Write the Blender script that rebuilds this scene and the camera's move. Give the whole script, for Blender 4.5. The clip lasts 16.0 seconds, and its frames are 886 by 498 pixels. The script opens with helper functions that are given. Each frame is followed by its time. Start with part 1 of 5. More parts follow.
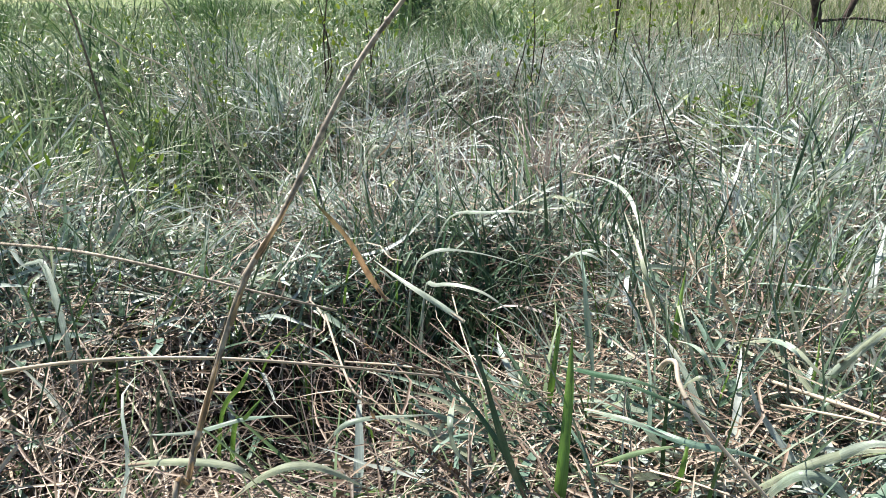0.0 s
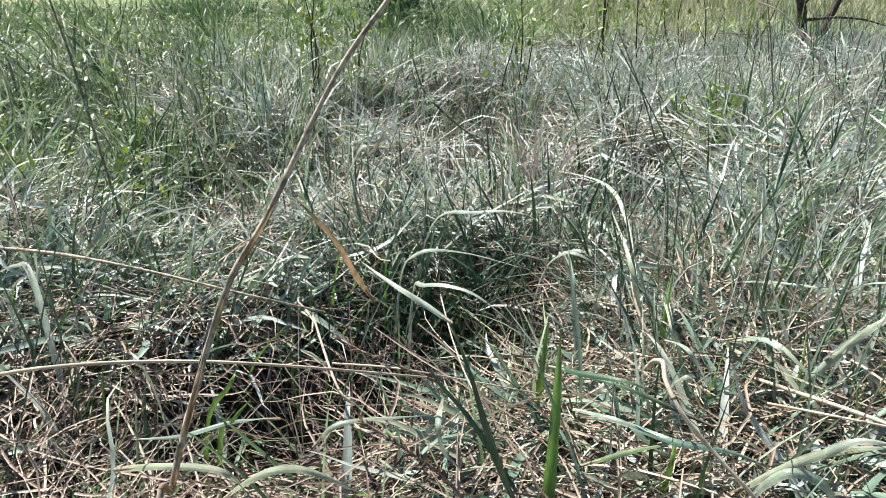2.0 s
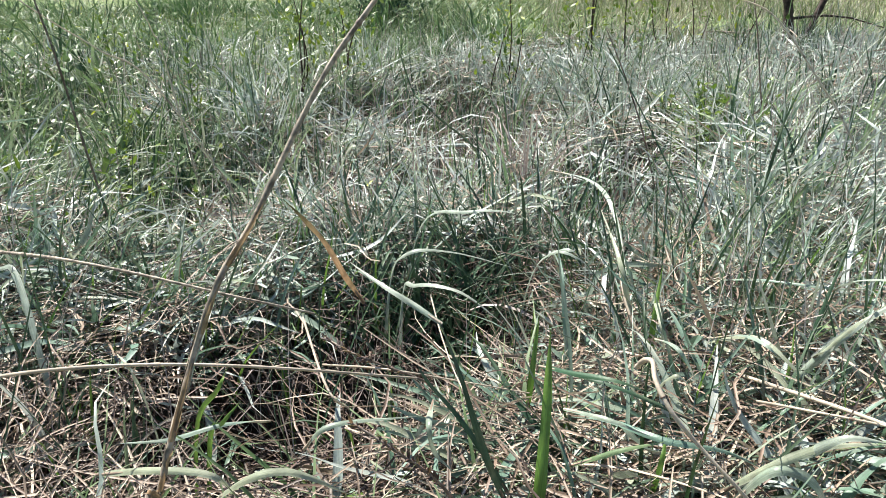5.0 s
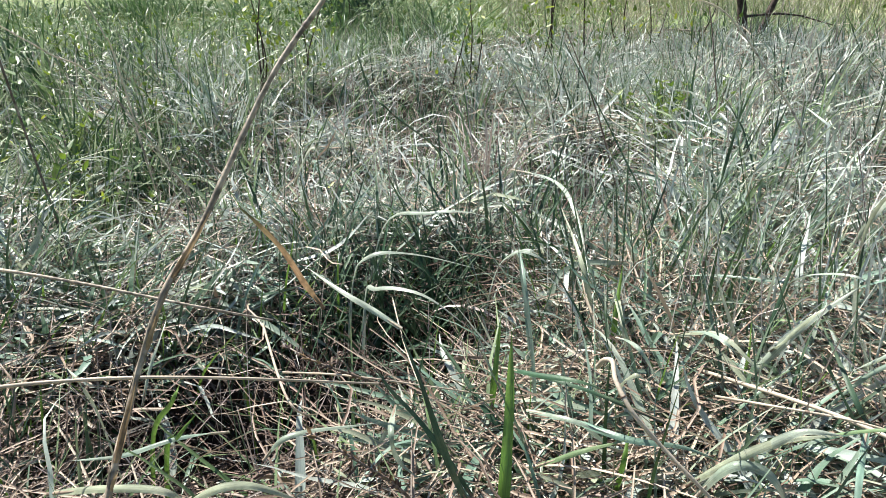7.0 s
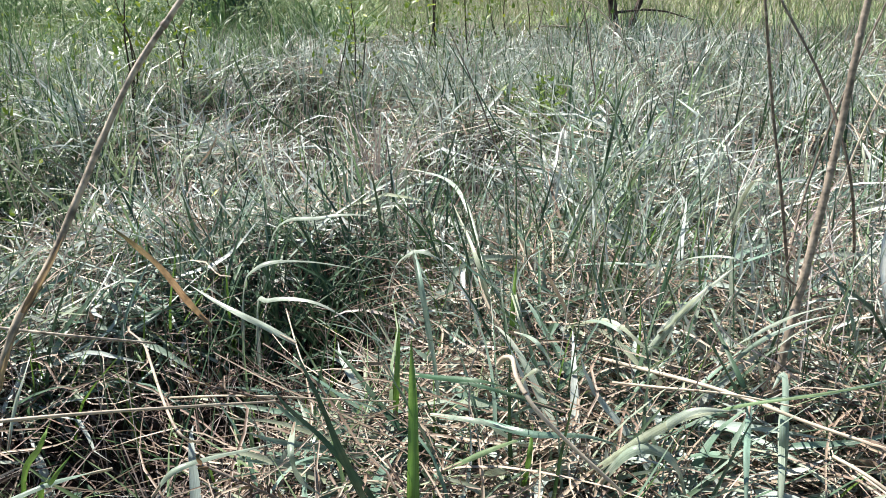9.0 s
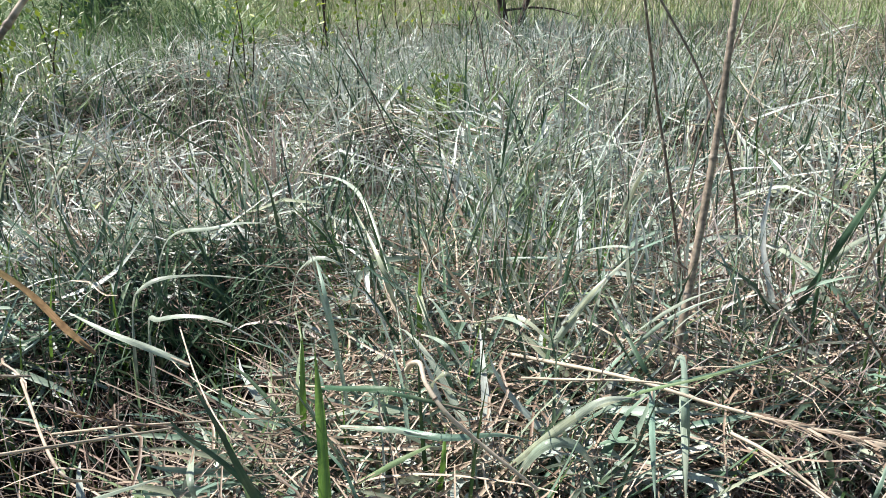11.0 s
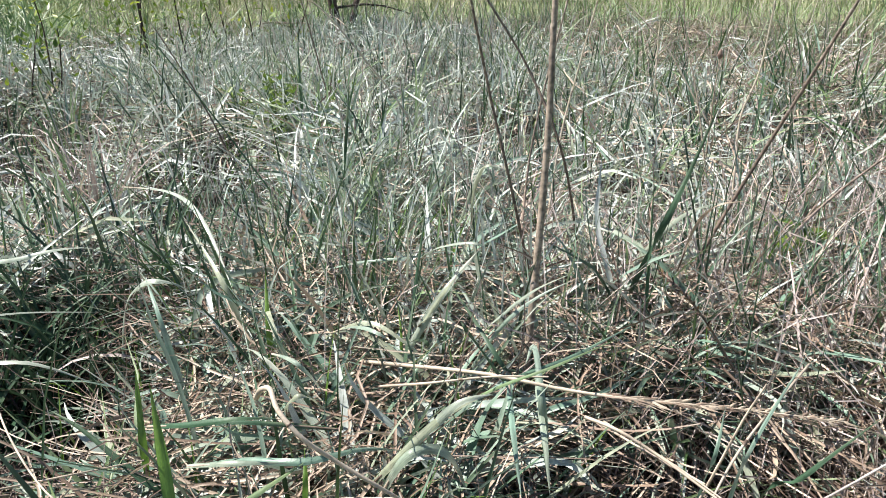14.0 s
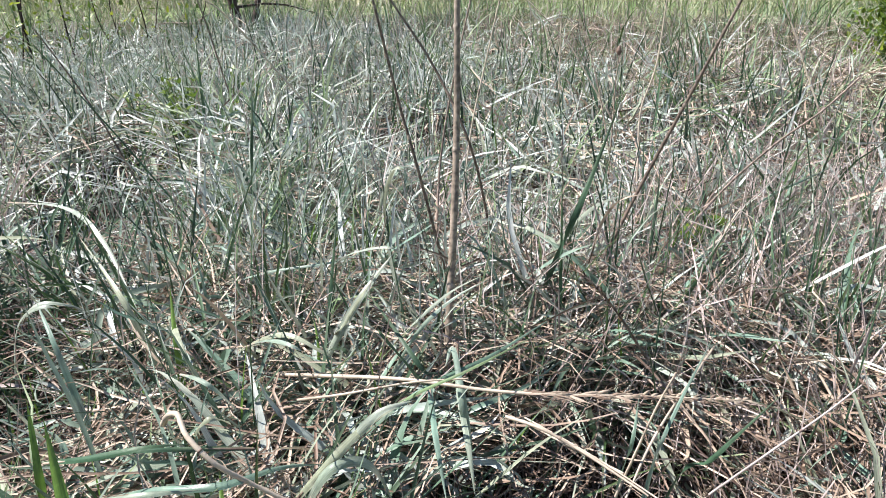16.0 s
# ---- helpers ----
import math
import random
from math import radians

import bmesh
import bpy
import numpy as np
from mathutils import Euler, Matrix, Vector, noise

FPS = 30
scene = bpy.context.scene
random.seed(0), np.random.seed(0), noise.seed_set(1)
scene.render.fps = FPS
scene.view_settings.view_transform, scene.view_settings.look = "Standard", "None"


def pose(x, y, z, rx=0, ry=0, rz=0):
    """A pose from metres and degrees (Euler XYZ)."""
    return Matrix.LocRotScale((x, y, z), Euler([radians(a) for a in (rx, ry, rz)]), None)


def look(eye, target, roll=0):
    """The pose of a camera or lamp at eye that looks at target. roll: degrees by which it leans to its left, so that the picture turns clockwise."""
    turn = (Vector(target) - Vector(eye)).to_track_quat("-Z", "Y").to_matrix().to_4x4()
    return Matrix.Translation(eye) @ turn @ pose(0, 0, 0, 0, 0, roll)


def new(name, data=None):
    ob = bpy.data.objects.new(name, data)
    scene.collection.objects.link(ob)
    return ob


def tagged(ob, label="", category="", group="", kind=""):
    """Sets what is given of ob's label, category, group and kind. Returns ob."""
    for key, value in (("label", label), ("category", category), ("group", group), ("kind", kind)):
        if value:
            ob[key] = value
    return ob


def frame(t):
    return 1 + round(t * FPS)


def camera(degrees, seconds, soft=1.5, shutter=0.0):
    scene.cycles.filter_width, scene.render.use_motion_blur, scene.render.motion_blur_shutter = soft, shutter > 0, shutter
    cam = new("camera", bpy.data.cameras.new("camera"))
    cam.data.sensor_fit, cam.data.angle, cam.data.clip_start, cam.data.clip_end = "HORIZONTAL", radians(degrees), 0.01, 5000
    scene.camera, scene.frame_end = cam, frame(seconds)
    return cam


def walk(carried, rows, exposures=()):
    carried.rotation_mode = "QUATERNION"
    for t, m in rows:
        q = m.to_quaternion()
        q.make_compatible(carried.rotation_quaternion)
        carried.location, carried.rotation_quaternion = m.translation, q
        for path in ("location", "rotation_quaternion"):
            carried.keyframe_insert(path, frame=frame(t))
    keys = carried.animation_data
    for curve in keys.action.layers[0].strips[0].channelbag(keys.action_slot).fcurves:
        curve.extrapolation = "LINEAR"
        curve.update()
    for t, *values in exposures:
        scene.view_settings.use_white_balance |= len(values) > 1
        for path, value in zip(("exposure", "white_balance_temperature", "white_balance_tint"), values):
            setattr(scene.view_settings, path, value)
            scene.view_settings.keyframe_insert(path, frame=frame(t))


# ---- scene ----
# One lens, slow turn to the right with a slight drift forward.
cam = camera(66.3, 16.0, soft=0.88)


def row(t, x, y, z, yaw, pitch, roll):
    return t, pose(x, y, z, 90 + pitch, 0, yaw) @ pose(0, 0, 0, 0, 0, roll)


walk(cam, [
    row(0, 0.000, 0.000, 0.400, -2.40, -20.46, 0.31),
    row(0.5, 0.000, 0.000, 0.401, -2.61, -20.49, 0.29),
    row(1, 0.000, -0.000, 0.401, -2.93, -20.46, 0.34),
    row(1.5, 0.002, 0.001, 0.401, -3.12, -20.52, 0.35),
    row(2, 0.002, 0.002, 0.401, -3.34, -20.54, 0.32),
    row(2.5, 0.002, 0.002, 0.401, -3.47, -20.56, 0.31),
    row(3, 0.002, 0.003, 0.401, -3.68, -20.59, 0.30),
    row(5.5, 0.004, 0.004, 0.402, -4.51, -20.66, 0.32),
    row(6, 0.006, 0.006, 0.402, -5.05, -20.70, 0.41),
    row(6.5, 0.008, 0.008, 0.402, -5.86, -20.67, 0.33),
    row(7, 0.010, 0.010, 0.403, -7.21, -20.70, 0.14),
    row(7.5, 0.012, 0.014, 0.403, -9.24, -20.72, -0.13),
    row(8, 0.014, 0.018, 0.403, -11.69, -20.75, -0.18),
    row(8.5, 0.015, 0.022, 0.402, -14.09, -20.78, -0.11),
    row(9, 0.016, 0.024, 0.402, -16.49, -20.82, -0.08),
    row(11.5, 0.028, 0.039, 0.400, -27.12, -20.98, -0.33),
    row(12, 0.032, 0.042, 0.401, -29.35, -21.08, -0.37),
    row(12.5, 0.034, 0.046, 0.402, -31.68, -21.16, -0.43),
    row(13, 0.037, 0.047, 0.401, -33.87, -21.18, -0.41),
    row(13.5, 0.037, 0.048, 0.402, -36.07, -21.22, -0.40),
    row(14, 0.039, 0.050, 0.401, -38.25, -21.23, -0.43),
    row(14.5, 0.041, 0.050, 0.402, -40.30, -21.28, -0.45),
    row(15, 0.044, 0.051, 0.402, -42.21, -21.32, -0.49),
    row(15.5, 0.046, 0.053, 0.401, -44.02, -21.33, -0.53),
    row(16, 0.048, 0.054, 0.403, -45.66, -21.44, -0.57),
], exposures=[(0, 1.14, 6500, 10), (9, 1.14, 6500, 10), (11.5, 1.03, 6520, 11), (13.5, 1.05, 6520, 12), (15, 1.05, 6450, 14), (16, 1.05, 6350, 16)])

# ---------------------------------------------------------------- light
SUN_AZ, SUN_EL = radians(-38), radians(56)      # high, from the left and ahead
world = bpy.data.worlds.new("sky")
world.use_nodes = True
scene.world = world
wn = world.node_tree
sky = wn.nodes.new("ShaderNodeTexSky")
sky.sky_type, sky.sun_disc = "NISHITA", False
sky.air_density, sky.dust_density = 0.75, 0.2
sky.sun_elevation, sky.sun_rotation = SUN_EL, SUN_AZ
background = wn.nodes["Background"]
wn.links.new(sky.outputs[0], background.inputs[0])
background.inputs[1].default_value = 0.07
sun_data = bpy.data.lights.new("sun", "SUN")
sun_data.energy, sun_data.angle, sun_data.color = 5.0, radians(0.53), (1.0, 0.95, 0.88)
sun = new("sun", sun_data)
sun.matrix_world = look((math.sin(SUN_AZ) * math.cos(SUN_EL) * 30, math.cos(SUN_AZ) * math.cos(SUN_EL) * 30, math.sin(SUN_EL) * 30), (0, 0, 0))


# ---------------------------------------------------------------- materials
def nodes_of(name):
    m = bpy.data.materials.new(name)
    m.use_nodes = True
    return m, m.node_tree.nodes, m.node_tree.links


def ramp(ns, stops):
    r = ns.new("ShaderNodeValToRGB")
    while len(r.color_ramp.elements) < len(stops):
        r.color_ramp.elements.new(0.5)
    for e, (p, c) in zip(r.color_ramp.elements, stops):
        e.position, e.color = p, (*c, 1)
    return r


def blade_material(name, stops, tip, tip_amount=0.5, rough=0.42, through_light=0.3, spot=0.22, spec=0.5, scale=55):
    """Leaf or straw: colour varies from blade to blade, dries towards the tip, with mottling and fine ribs."""
    m, ns, ln = nodes_of(name)
    uv = ns.new("ShaderNodeUVMap")
    sep = ns.new("ShaderNodeSeparateXYZ")
    ln.new(uv.outputs[0], sep.inputs[0])
    def calc(op, a, second=None):
        q = ns.new("ShaderNodeMath")
        q.operation = op
        ln.new(a, q.inputs[0])
        if second is not None:
            q.inputs[1].default_value = second
        return q.outputs[0]

    base = ramp(ns, stops)      # U holds fifty times the blade's own tint, and across the blade a fraction
    ln.new(calc("DIVIDE", calc("FLOOR", sep.outputs[0]), 50), base.inputs[0])
    across = ns.new("ShaderNodeCombineXYZ")
    ln.new(calc("MULTIPLY", sep.outputs[0], 14.0), across.inputs[0])
    ln.new(calc("MULTIPLY", sep.outputs[1], 5.0), across.inputs[1])
    streak = ns.new("ShaderNodeTexNoise")
    streak.inputs["Scale"].default_value, streak.inputs["Detail"].default_value = 1.0, 4
    ln.new(across.outputs[0], streak.inputs["Vector"])
    ribs = streak.outputs[0]
    wave = ns.new("ShaderNodeMath")
    wave.operation = "POWER"
    ln.new(sep.outputs[1], wave.inputs[0])
    wave.inputs[1].default_value = 3.0
    amount = ns.new("ShaderNodeMath")
    amount.operation = "MULTIPLY"
    ln.new(wave.outputs[0], amount.inputs[0])
    amount.inputs[1].default_value = tip_amount
    geo = ns.new("ShaderNodeNewGeometry")
    blotch = ns.new("ShaderNodeTexNoise")
    blotch.inputs["Scale"].default_value, blotch.inputs["Detail"].default_value = 26, 6
    ln.new(geo.outputs["Position"], blotch.inputs["Vector"])
    yellowed = ns.new("ShaderNodeMapRange")
    yellowed.inputs[1].default_value, yellowed.inputs[2].default_value, yellowed.inputs[3].default_value, yellowed.inputs[4].default_value = 0.54, 0.76, 0.0, 0.5
    ln.new(blotch.outputs[0], yellowed.inputs[0])
    patches = ns.new("ShaderNodeMath")
    patches.operation = "MAXIMUM"
    ln.new(amount.outputs[0], patches.inputs[0])
    ln.new(yellowed.outputs[0], patches.inputs[1])
    dry = ns.new("ShaderNodeMix")
    dry.data_type = "RGBA"
    ln.new(patches.outputs[0], dry.inputs[0])
    ln.new(base.outputs[0], dry.inputs[6])
    dry.inputs[7].default_value = (*tip, 1)
    big = ns.new("ShaderNodeTexNoise")
    big.inputs["Scale"].default_value, big.inputs["Detail"].default_value = scale, 5
    ln.new(geo.outputs["Position"], big.inputs["Vector"])
    mott = ramp(ns, [(0.35, (1 - spot,) * 3), (0.62, (1 + spot * 0.5,) * 3)])
    ln.new(big.outputs[0], mott.inputs[0])
    mul = ns.new("ShaderNodeMix")
    mul.data_type, mul.blend_type = "RGBA", "MULTIPLY"
    mul.inputs[0].default_value = 1.0
    ln.new(dry.outputs[2], mul.inputs[6])
    shade = ns.new("ShaderNodeMapRange")
    shade.inputs[1].default_value, shade.inputs[2].default_value, shade.inputs[3].default_value, shade.inputs[4].default_value = 0.3, 0.72, 0.68, 1.16
    ln.new(ribs, shade.inputs[0])
    both = ns.new("ShaderNodeMix")
    both.data_type, both.blend_type = "RGBA", "MULTIPLY"
    both.inputs[0].default_value = 1.0
    ln.new(mott.outputs[0], both.inputs[6])
    ln.new(shade.outputs[0], both.inputs[7])
    ln.new(both.outputs[2], mul.inputs[7])
    p = ns["Principled BSDF"]
    ln.new(mul.outputs[2], p.inputs["Base Color"])
    p.inputs["Roughness"].default_value = rough
    p.inputs["Specular IOR Level"].default_value = spec
    fine = ns.new("ShaderNodeTexNoise")
    fine.inputs["Scale"].default_value, fine.inputs["Detail"].default_value = 420, 2
    ln.new(geo.outputs["Position"], fine.inputs["Vector"])
    bump = ns.new("ShaderNodeBump")
    bump.inputs["Strength"].default_value, bump.inputs["Distance"].default_value = 0.15, 0.002
    ln.new(fine.outputs[0], bump.inputs["Height"])
    ln.new(bump.outputs[0], p.inputs["Normal"])
    if through_light:
        t = ns.new("ShaderNodeBsdfTranslucent")
        ln.new(mul.outputs[2], t.inputs[0])
        mix = ns.new("ShaderNodeMixShader")
        mix.inputs[0].default_value = through_light
        ln.new(p.outputs[0], mix.inputs[1])
        ln.new(t.outputs[0], mix.inputs[2])
        ln.new(mix.outputs[0], ns["Material Output"].inputs[0])
    return m


# The palest stops of the glaucous leaf also carry white glare as colour.
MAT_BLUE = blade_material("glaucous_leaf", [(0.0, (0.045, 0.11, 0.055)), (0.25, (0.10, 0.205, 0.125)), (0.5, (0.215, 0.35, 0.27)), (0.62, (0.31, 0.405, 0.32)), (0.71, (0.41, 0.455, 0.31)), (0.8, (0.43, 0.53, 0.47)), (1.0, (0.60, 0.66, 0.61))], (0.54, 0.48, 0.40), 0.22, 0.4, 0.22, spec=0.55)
MAT_GREEN = blade_material("green_leaf", [(0.0, (0.035, 0.10, 0.03)), (0.5, (0.17, 0.28, 0.125)), (1.0, (0.40, 0.48, 0.32))], (0.40, 0.42, 0.2), 0.25, 0.46, 0.25, spec=0.4)
MAT_MEADOW = blade_material("meadow_leaf", [(0.0, (0.09, 0.16, 0.05)), (0.5, (0.19, 0.245, 0.10)), (1.0, (0.40, 0.38, 0.22))], (0.45, 0.39, 0.25), 0.4, 0.5, 0.15)
MAT_OLIVE = blade_material("low_meadow_leaf", [(0.0, (0.12, 0.16, 0.065)), (0.5, (0.26, 0.285, 0.14)), (1.0, (0.49, 0.45, 0.30))], (0.48, 0.42, 0.30), 0.4, 0.5, 0.2)
MAT_LIME = blade_material("fresh_leaf", [(0.0, (0.11, 0.235, 0.035)), (1.0, (0.18, 0.33, 0.06))], (0.28, 0.36, 0.10), 0.3, 0.42, 0.28)
# Dark green leaf, deepened in colour for blades that turn a shaded face.
MAT_DARK = blade_material("dark_shade_leaf", [(0.0, (0.028, 0.07, 0.045)), (1.0, (0.075, 0.165, 0.085))], (0.28, 0.30, 0.18), 0.3, 0.5, 0.10, spec=0.3)
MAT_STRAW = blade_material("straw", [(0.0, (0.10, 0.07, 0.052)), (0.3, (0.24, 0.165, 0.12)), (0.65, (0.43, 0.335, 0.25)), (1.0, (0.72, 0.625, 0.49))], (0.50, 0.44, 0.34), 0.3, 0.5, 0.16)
# Brown old straw, its colour lowered further to stand for shade in the gaps.
MAT_BROWN = blade_material("old_shade_straw", [(0.0, (0.03, 0.02, 0.015)), (0.5, (0.085, 0.052, 0.04)), (1.0, (0.26, 0.17, 0.13))], (0.30, 0.22, 0.17), 0.3, 0.6, 0.05)
MAT_PINK = blade_material("faded_straw", [(0.0, (0.24, 0.165, 0.14)), (0.45, (0.42, 0.35, 0.315)), (1.0, (0.68, 0.61, 0.565))], (0.62, 0.54, 0.51), 0.3, 0.55, 0.15)
MAT_STALK = blade_material("dead_stalk", [(0.0, (0.29, 0.235, 0.17)), (1.0, (0.43, 0.36, 0.275))], (0.38, 0.33, 0.28), 0.5, 0.6, 0.0, 0.65, 0.3, 170)
MAT_GREYSTALK = blade_material("weathered_stalk", [(0.0, (0.32, 0.26, 0.20)), (1.0, (0.42, 0.36, 0.30))], (0.34, 0.29, 0.25), 0.5, 0.65, 0.0, 0.5, 0.3, 170)
MAT_DEADLEAF = blade_material("dead_brown_leaf", [(0.0, (0.25, 0.155, 0.085)), (1.0, (0.36, 0.24, 0.14))], (0.14, 0.17, 0.07), 0.9, 0.6, 0.4, 0.5, 0.3, 90)
MAT_SHEATH = blade_material("frayed_sheath", [(0.0, (0.36, 0.24, 0.13)), (1.0, (0.52, 0.38, 0.22))], (0.50, 0.38, 0.24), 0.5, 0.6, 0.35, 0.4, 0.3, 120)
MAT_DARKSTALK = blade_material("dark_weathered_stalk", [(0.0, (0.15, 0.11, 0.085)), (1.0, (0.25, 0.195, 0.155))], (0.36, 0.30, 0.25), 0.8, 0.65, 0.0, 0.5, 0.3, 170)
MAT_SHRUB = blade_material("shrub_leaf", [(0.0, (0.07, 0.14, 0.02)), (0.7, (0.16, 0.25, 0.03)), (1.0, (0.38, 0.44, 0.04))], (0.3, 0.35, 0.05), 0.2, 0.4, 0.35)
MAT_BARK = blade_material("bark", [(0.0, (0.055, 0.04, 0.035)), (1.0, (0.10, 0.075, 0.06))], (0.08, 0.06, 0.05), 0.3, 0.85, 0.0, 0.6, 0.2)


def ground_material():
    m, ns, ln = nodes_of("soil_and_meadow")
    geo = ns.new("ShaderNodeNewGeometry")
    n1 = ns.new("ShaderNodeTexNoise")
    n1.inputs["Scale"].default_value, n1.inputs["Detail"].default_value = 45, 8
    ln.new(geo.outputs["Position"], n1.inputs["Vector"])
    soil = ramp(ns, [(0.3, (0.02, 0.015, 0.012)), (0.5, (0.05, 0.036, 0.027)), (0.7, (0.13, 0.10, 0.075))])
    ln.new(n1.outputs[0], soil.inputs[0])
    n2 = ns.new("ShaderNodeTexNoise")
    n2.inputs["Scale"].default_value, n2.inputs["Detail"].default_value = 0.8, 9
    ln.new(geo.outputs["Position"], n2.inputs["Vector"])
    green = ramp(ns, [(0.3, (0.10, 0.18, 0.05)), (0.55, (0.18, 0.24, 0.09)), (0.75, (0.34, 0.32, 0.18))])
    ln.new(n2.outputs[0], green.inputs[0])
    length = ns.new("ShaderNodeVectorMath")
    length.operation = "LENGTH"
    ln.new(geo.outputs["Position"], length.inputs[0])
    far = ns.new("ShaderNodeMapRange")
    far.inputs[1].default_value, far.inputs[2].default_value = 2.8, 5.0
    ln.new(length.outputs["Value"], far.inputs[0])
    mix = ns.new("ShaderNodeMix")
    mix.data_type = "RGBA"
    ln.new(far.outputs[0], mix.inputs[0])
    ln.new(soil.outputs[0], mix.inputs[6])
    ln.new(green.outputs[0], mix.inputs[7])
    p = ns["Principled BSDF"]
    ln.new(mix.outputs[2], p.inputs["Base Color"])
    p.inputs["Roughness"].default_value = 0.95
    bump = ns.new("ShaderNodeBump")
    bump.inputs["Strength"].default_value, bump.inputs["Distance"].default_value = 0.8, 0.02
    ln.new(n1.outputs[0], bump.inputs["Height"])
    ln.new(bump.outputs[0], p.inputs["Normal"])
    return m


MAT_GROUND = ground_material()

# ---------------------------------------------------------------- ground
rng = np.random.default_rng(11)
U, NORM = rng.uniform, rng.normal
TUSSOCK_HUMPS = [(r * math.sin(a), r * math.cos(a), s, h) for r, a, s, h in zip(rng.uniform(1.25, 3.6, 110), np.radians(rng.uniform(-42, 66, 110)), rng.uniform(0.07, 0.2, 110), rng.uniform(-0.08, 0.07, 110))]
HUMPS = TUSSOCK_HUMPS + [(rng.uniform(-3, 4.5), rng.uniform(0.4, 5), rng.uniform(0.12, 0.35), rng.uniform(-0.03, 0.045)) for _ in range(90)]
HOLLOWS = [(0.12, 0.80, 0.08, 0.08), (0.07, 0.93, 0.08, 0.08), (-0.04, 0.86, 0.1, 0.09), (-0.15, 0.74, 0.11, 0.09), (-0.24, 0.66, 0.07, 0.05), (0.53, 0.26, 0.08, 0.1), (0.49, 0.33, 0.06, 0.06), (0.62, 0.25, 0.07, 0.07), (-0.35, 1.15, 0.1, 0.06), (0.22, 2.19, 0.17, 0.06), (0.25, 2.45, 0.19, 0.09), (0.46, 1.36, 0.13, 0.07), (0.51, 1.5, 0.15, 0.1), (0.12, 0.91, 0.07, 0.03), (0.14, 1.02, 0.08, 0.05), (-1.04, 2.21, 0.16, 0.06), (-1.17, 2.48, 0.18, 0.09), (-0.58, 1.39, 0.11, 0.06), (-0.65, 1.55, 0.13, 0.09), (1.14, 1.32, 0.12, 0.06), (1.27, 1.47, 0.14, 0.09), (1.05, 0.76, 0.08, 0.05), (1.17, 0.85, 0.09, 0.07), (0.085, 1.1, 0.07, 0.03), (0.2, 1.16, 0.07, 0.04), (-0.03, 1.0, 0.07, 0.02), (-0.02, 1.14, 0.06, 0.04), (0.6, 1.8, 0.09, 0.09), (0.2, 2.8, 0.14, 0.1)]
HOLLOWS += [(r * math.sin(a), r * math.cos(a), 0.06 * r ** 0.5 * k, 0.06) for r, a, k in zip(rng.uniform(1.2, 3.2, 10), np.radians(rng.uniform(-38, 62, 10)), rng.uniform(0.5, 1.0, 10))]
HOLLOWS += [(r * math.sin(a), r * math.cos(a), 0.09, 0.08) for r, a in zip(rng.uniform(1.5, 3.4, 8), np.radians(rng.uniform(-38, -16, 8)))]


def ground_at(x, y):
    """Height of the soil: a gentle slope with tussock humps and hollows, rising to a low hill far off."""
    x, y = np.asarray(x, float), np.asarray(y, float)
    r = np.hypot(x, y)
    near = np.minimum(1, 6 / np.maximum(r, 0.01))
    z = (0.039 * x + 0.038 * y) * near - 0.15
    for hx, hy, s, a in HUMPS:
        z = z + a * np.exp(-((x - hx) ** 2 + (y - hy) ** 2) / (2 * s * s))
    for hx, hy, s, a in HOLLOWS:
        z = z - a * np.exp(-((x - hx) ** 2 + (y - hy) ** 2) / (2 * s * s))
    far = np.clip(r - 5, 0, 75)
    return z + 0.045 * far + 0.0012 * far ** 2 * (r < 80) + 6.75 * (r >= 80)


def link_mesh(name, verts, faces, material, uvs=None, parent=None, smooth=True):
    me = bpy.data.meshes.new(name)
    verts, faces = np.asarray(verts, np.float32), np.asarray(faces, np.int32)
    n, k = faces.shape
    me.vertices.add(len(verts))
    me.vertices.foreach_set("co", verts.ravel())
    me.loops.add(n * k)
    me.loops.foreach_set("vertex_index", faces.ravel())
    me.polygons.add(n)
    me.polygons.foreach_set("loop_start", np.arange(n, dtype=np.int32) * k)
    me.polygons.foreach_set("use_smooth", np.full(n, smooth))
    if uvs is not None:
        layer = me.uv_layers.new(name="UVMap")
        layer.data.foreach_set("uv", np.asarray(uvs, np.float32)[faces.ravel()].ravel())
    me.update()
    me.validate()
    me.materials.append(material)
    ob = new(name, me)
    if parent is not None:
        ob.parent = parent
    return ob


def build_ground():
    rings = np.concatenate([np.linspace(0, 6, 120)[1:], np.geomspace(6.2, 90, 60), np.geomspace(100, 3000, 14)])
    turns = 190
    a = np.linspace(0, 2 * np.pi, turns, endpoint=False)
    x, y = np.outer(rings, np.sin(a)), np.outer(rings, np.cos(a))
    z = ground_at(x, y)
    v = np.concatenate([[[0, 0, float(ground_at(0, 0))]], np.stack([x, y, z], -1).reshape(-1, 3)])
    i, j = np.meshgrid(np.arange(len(rings) - 1), np.arange(turns), indexing="ij")
    p = lambda r, c: 1 + r * turns + c % turns
    f = np.stack([p(i, j), p(i + 1, j), p(i + 1, j + 1), p(i, j + 1)], -1).reshape(-1, 4)[:, ::-1]
    bm = bmesh.new()
    vs = [bm.verts.new(q) for q in v]
    for q in f:
        bm.faces.new([vs[k] for k in q]).smooth = True
    for c in range(turns):
        bm.faces.new((vs[0], vs[1 + (c + 1) % turns], vs[1 + c])).smooth = True
    me = bpy.data.meshes.new("ground")
    bm.to_mesh(me)
    bm.free()
    me.materials.append(MAT_GROUND)
    return tagged(new("ground", me), "uneven dry soil under a sloping grass meadow", "ground", kind="structure")


build_ground()


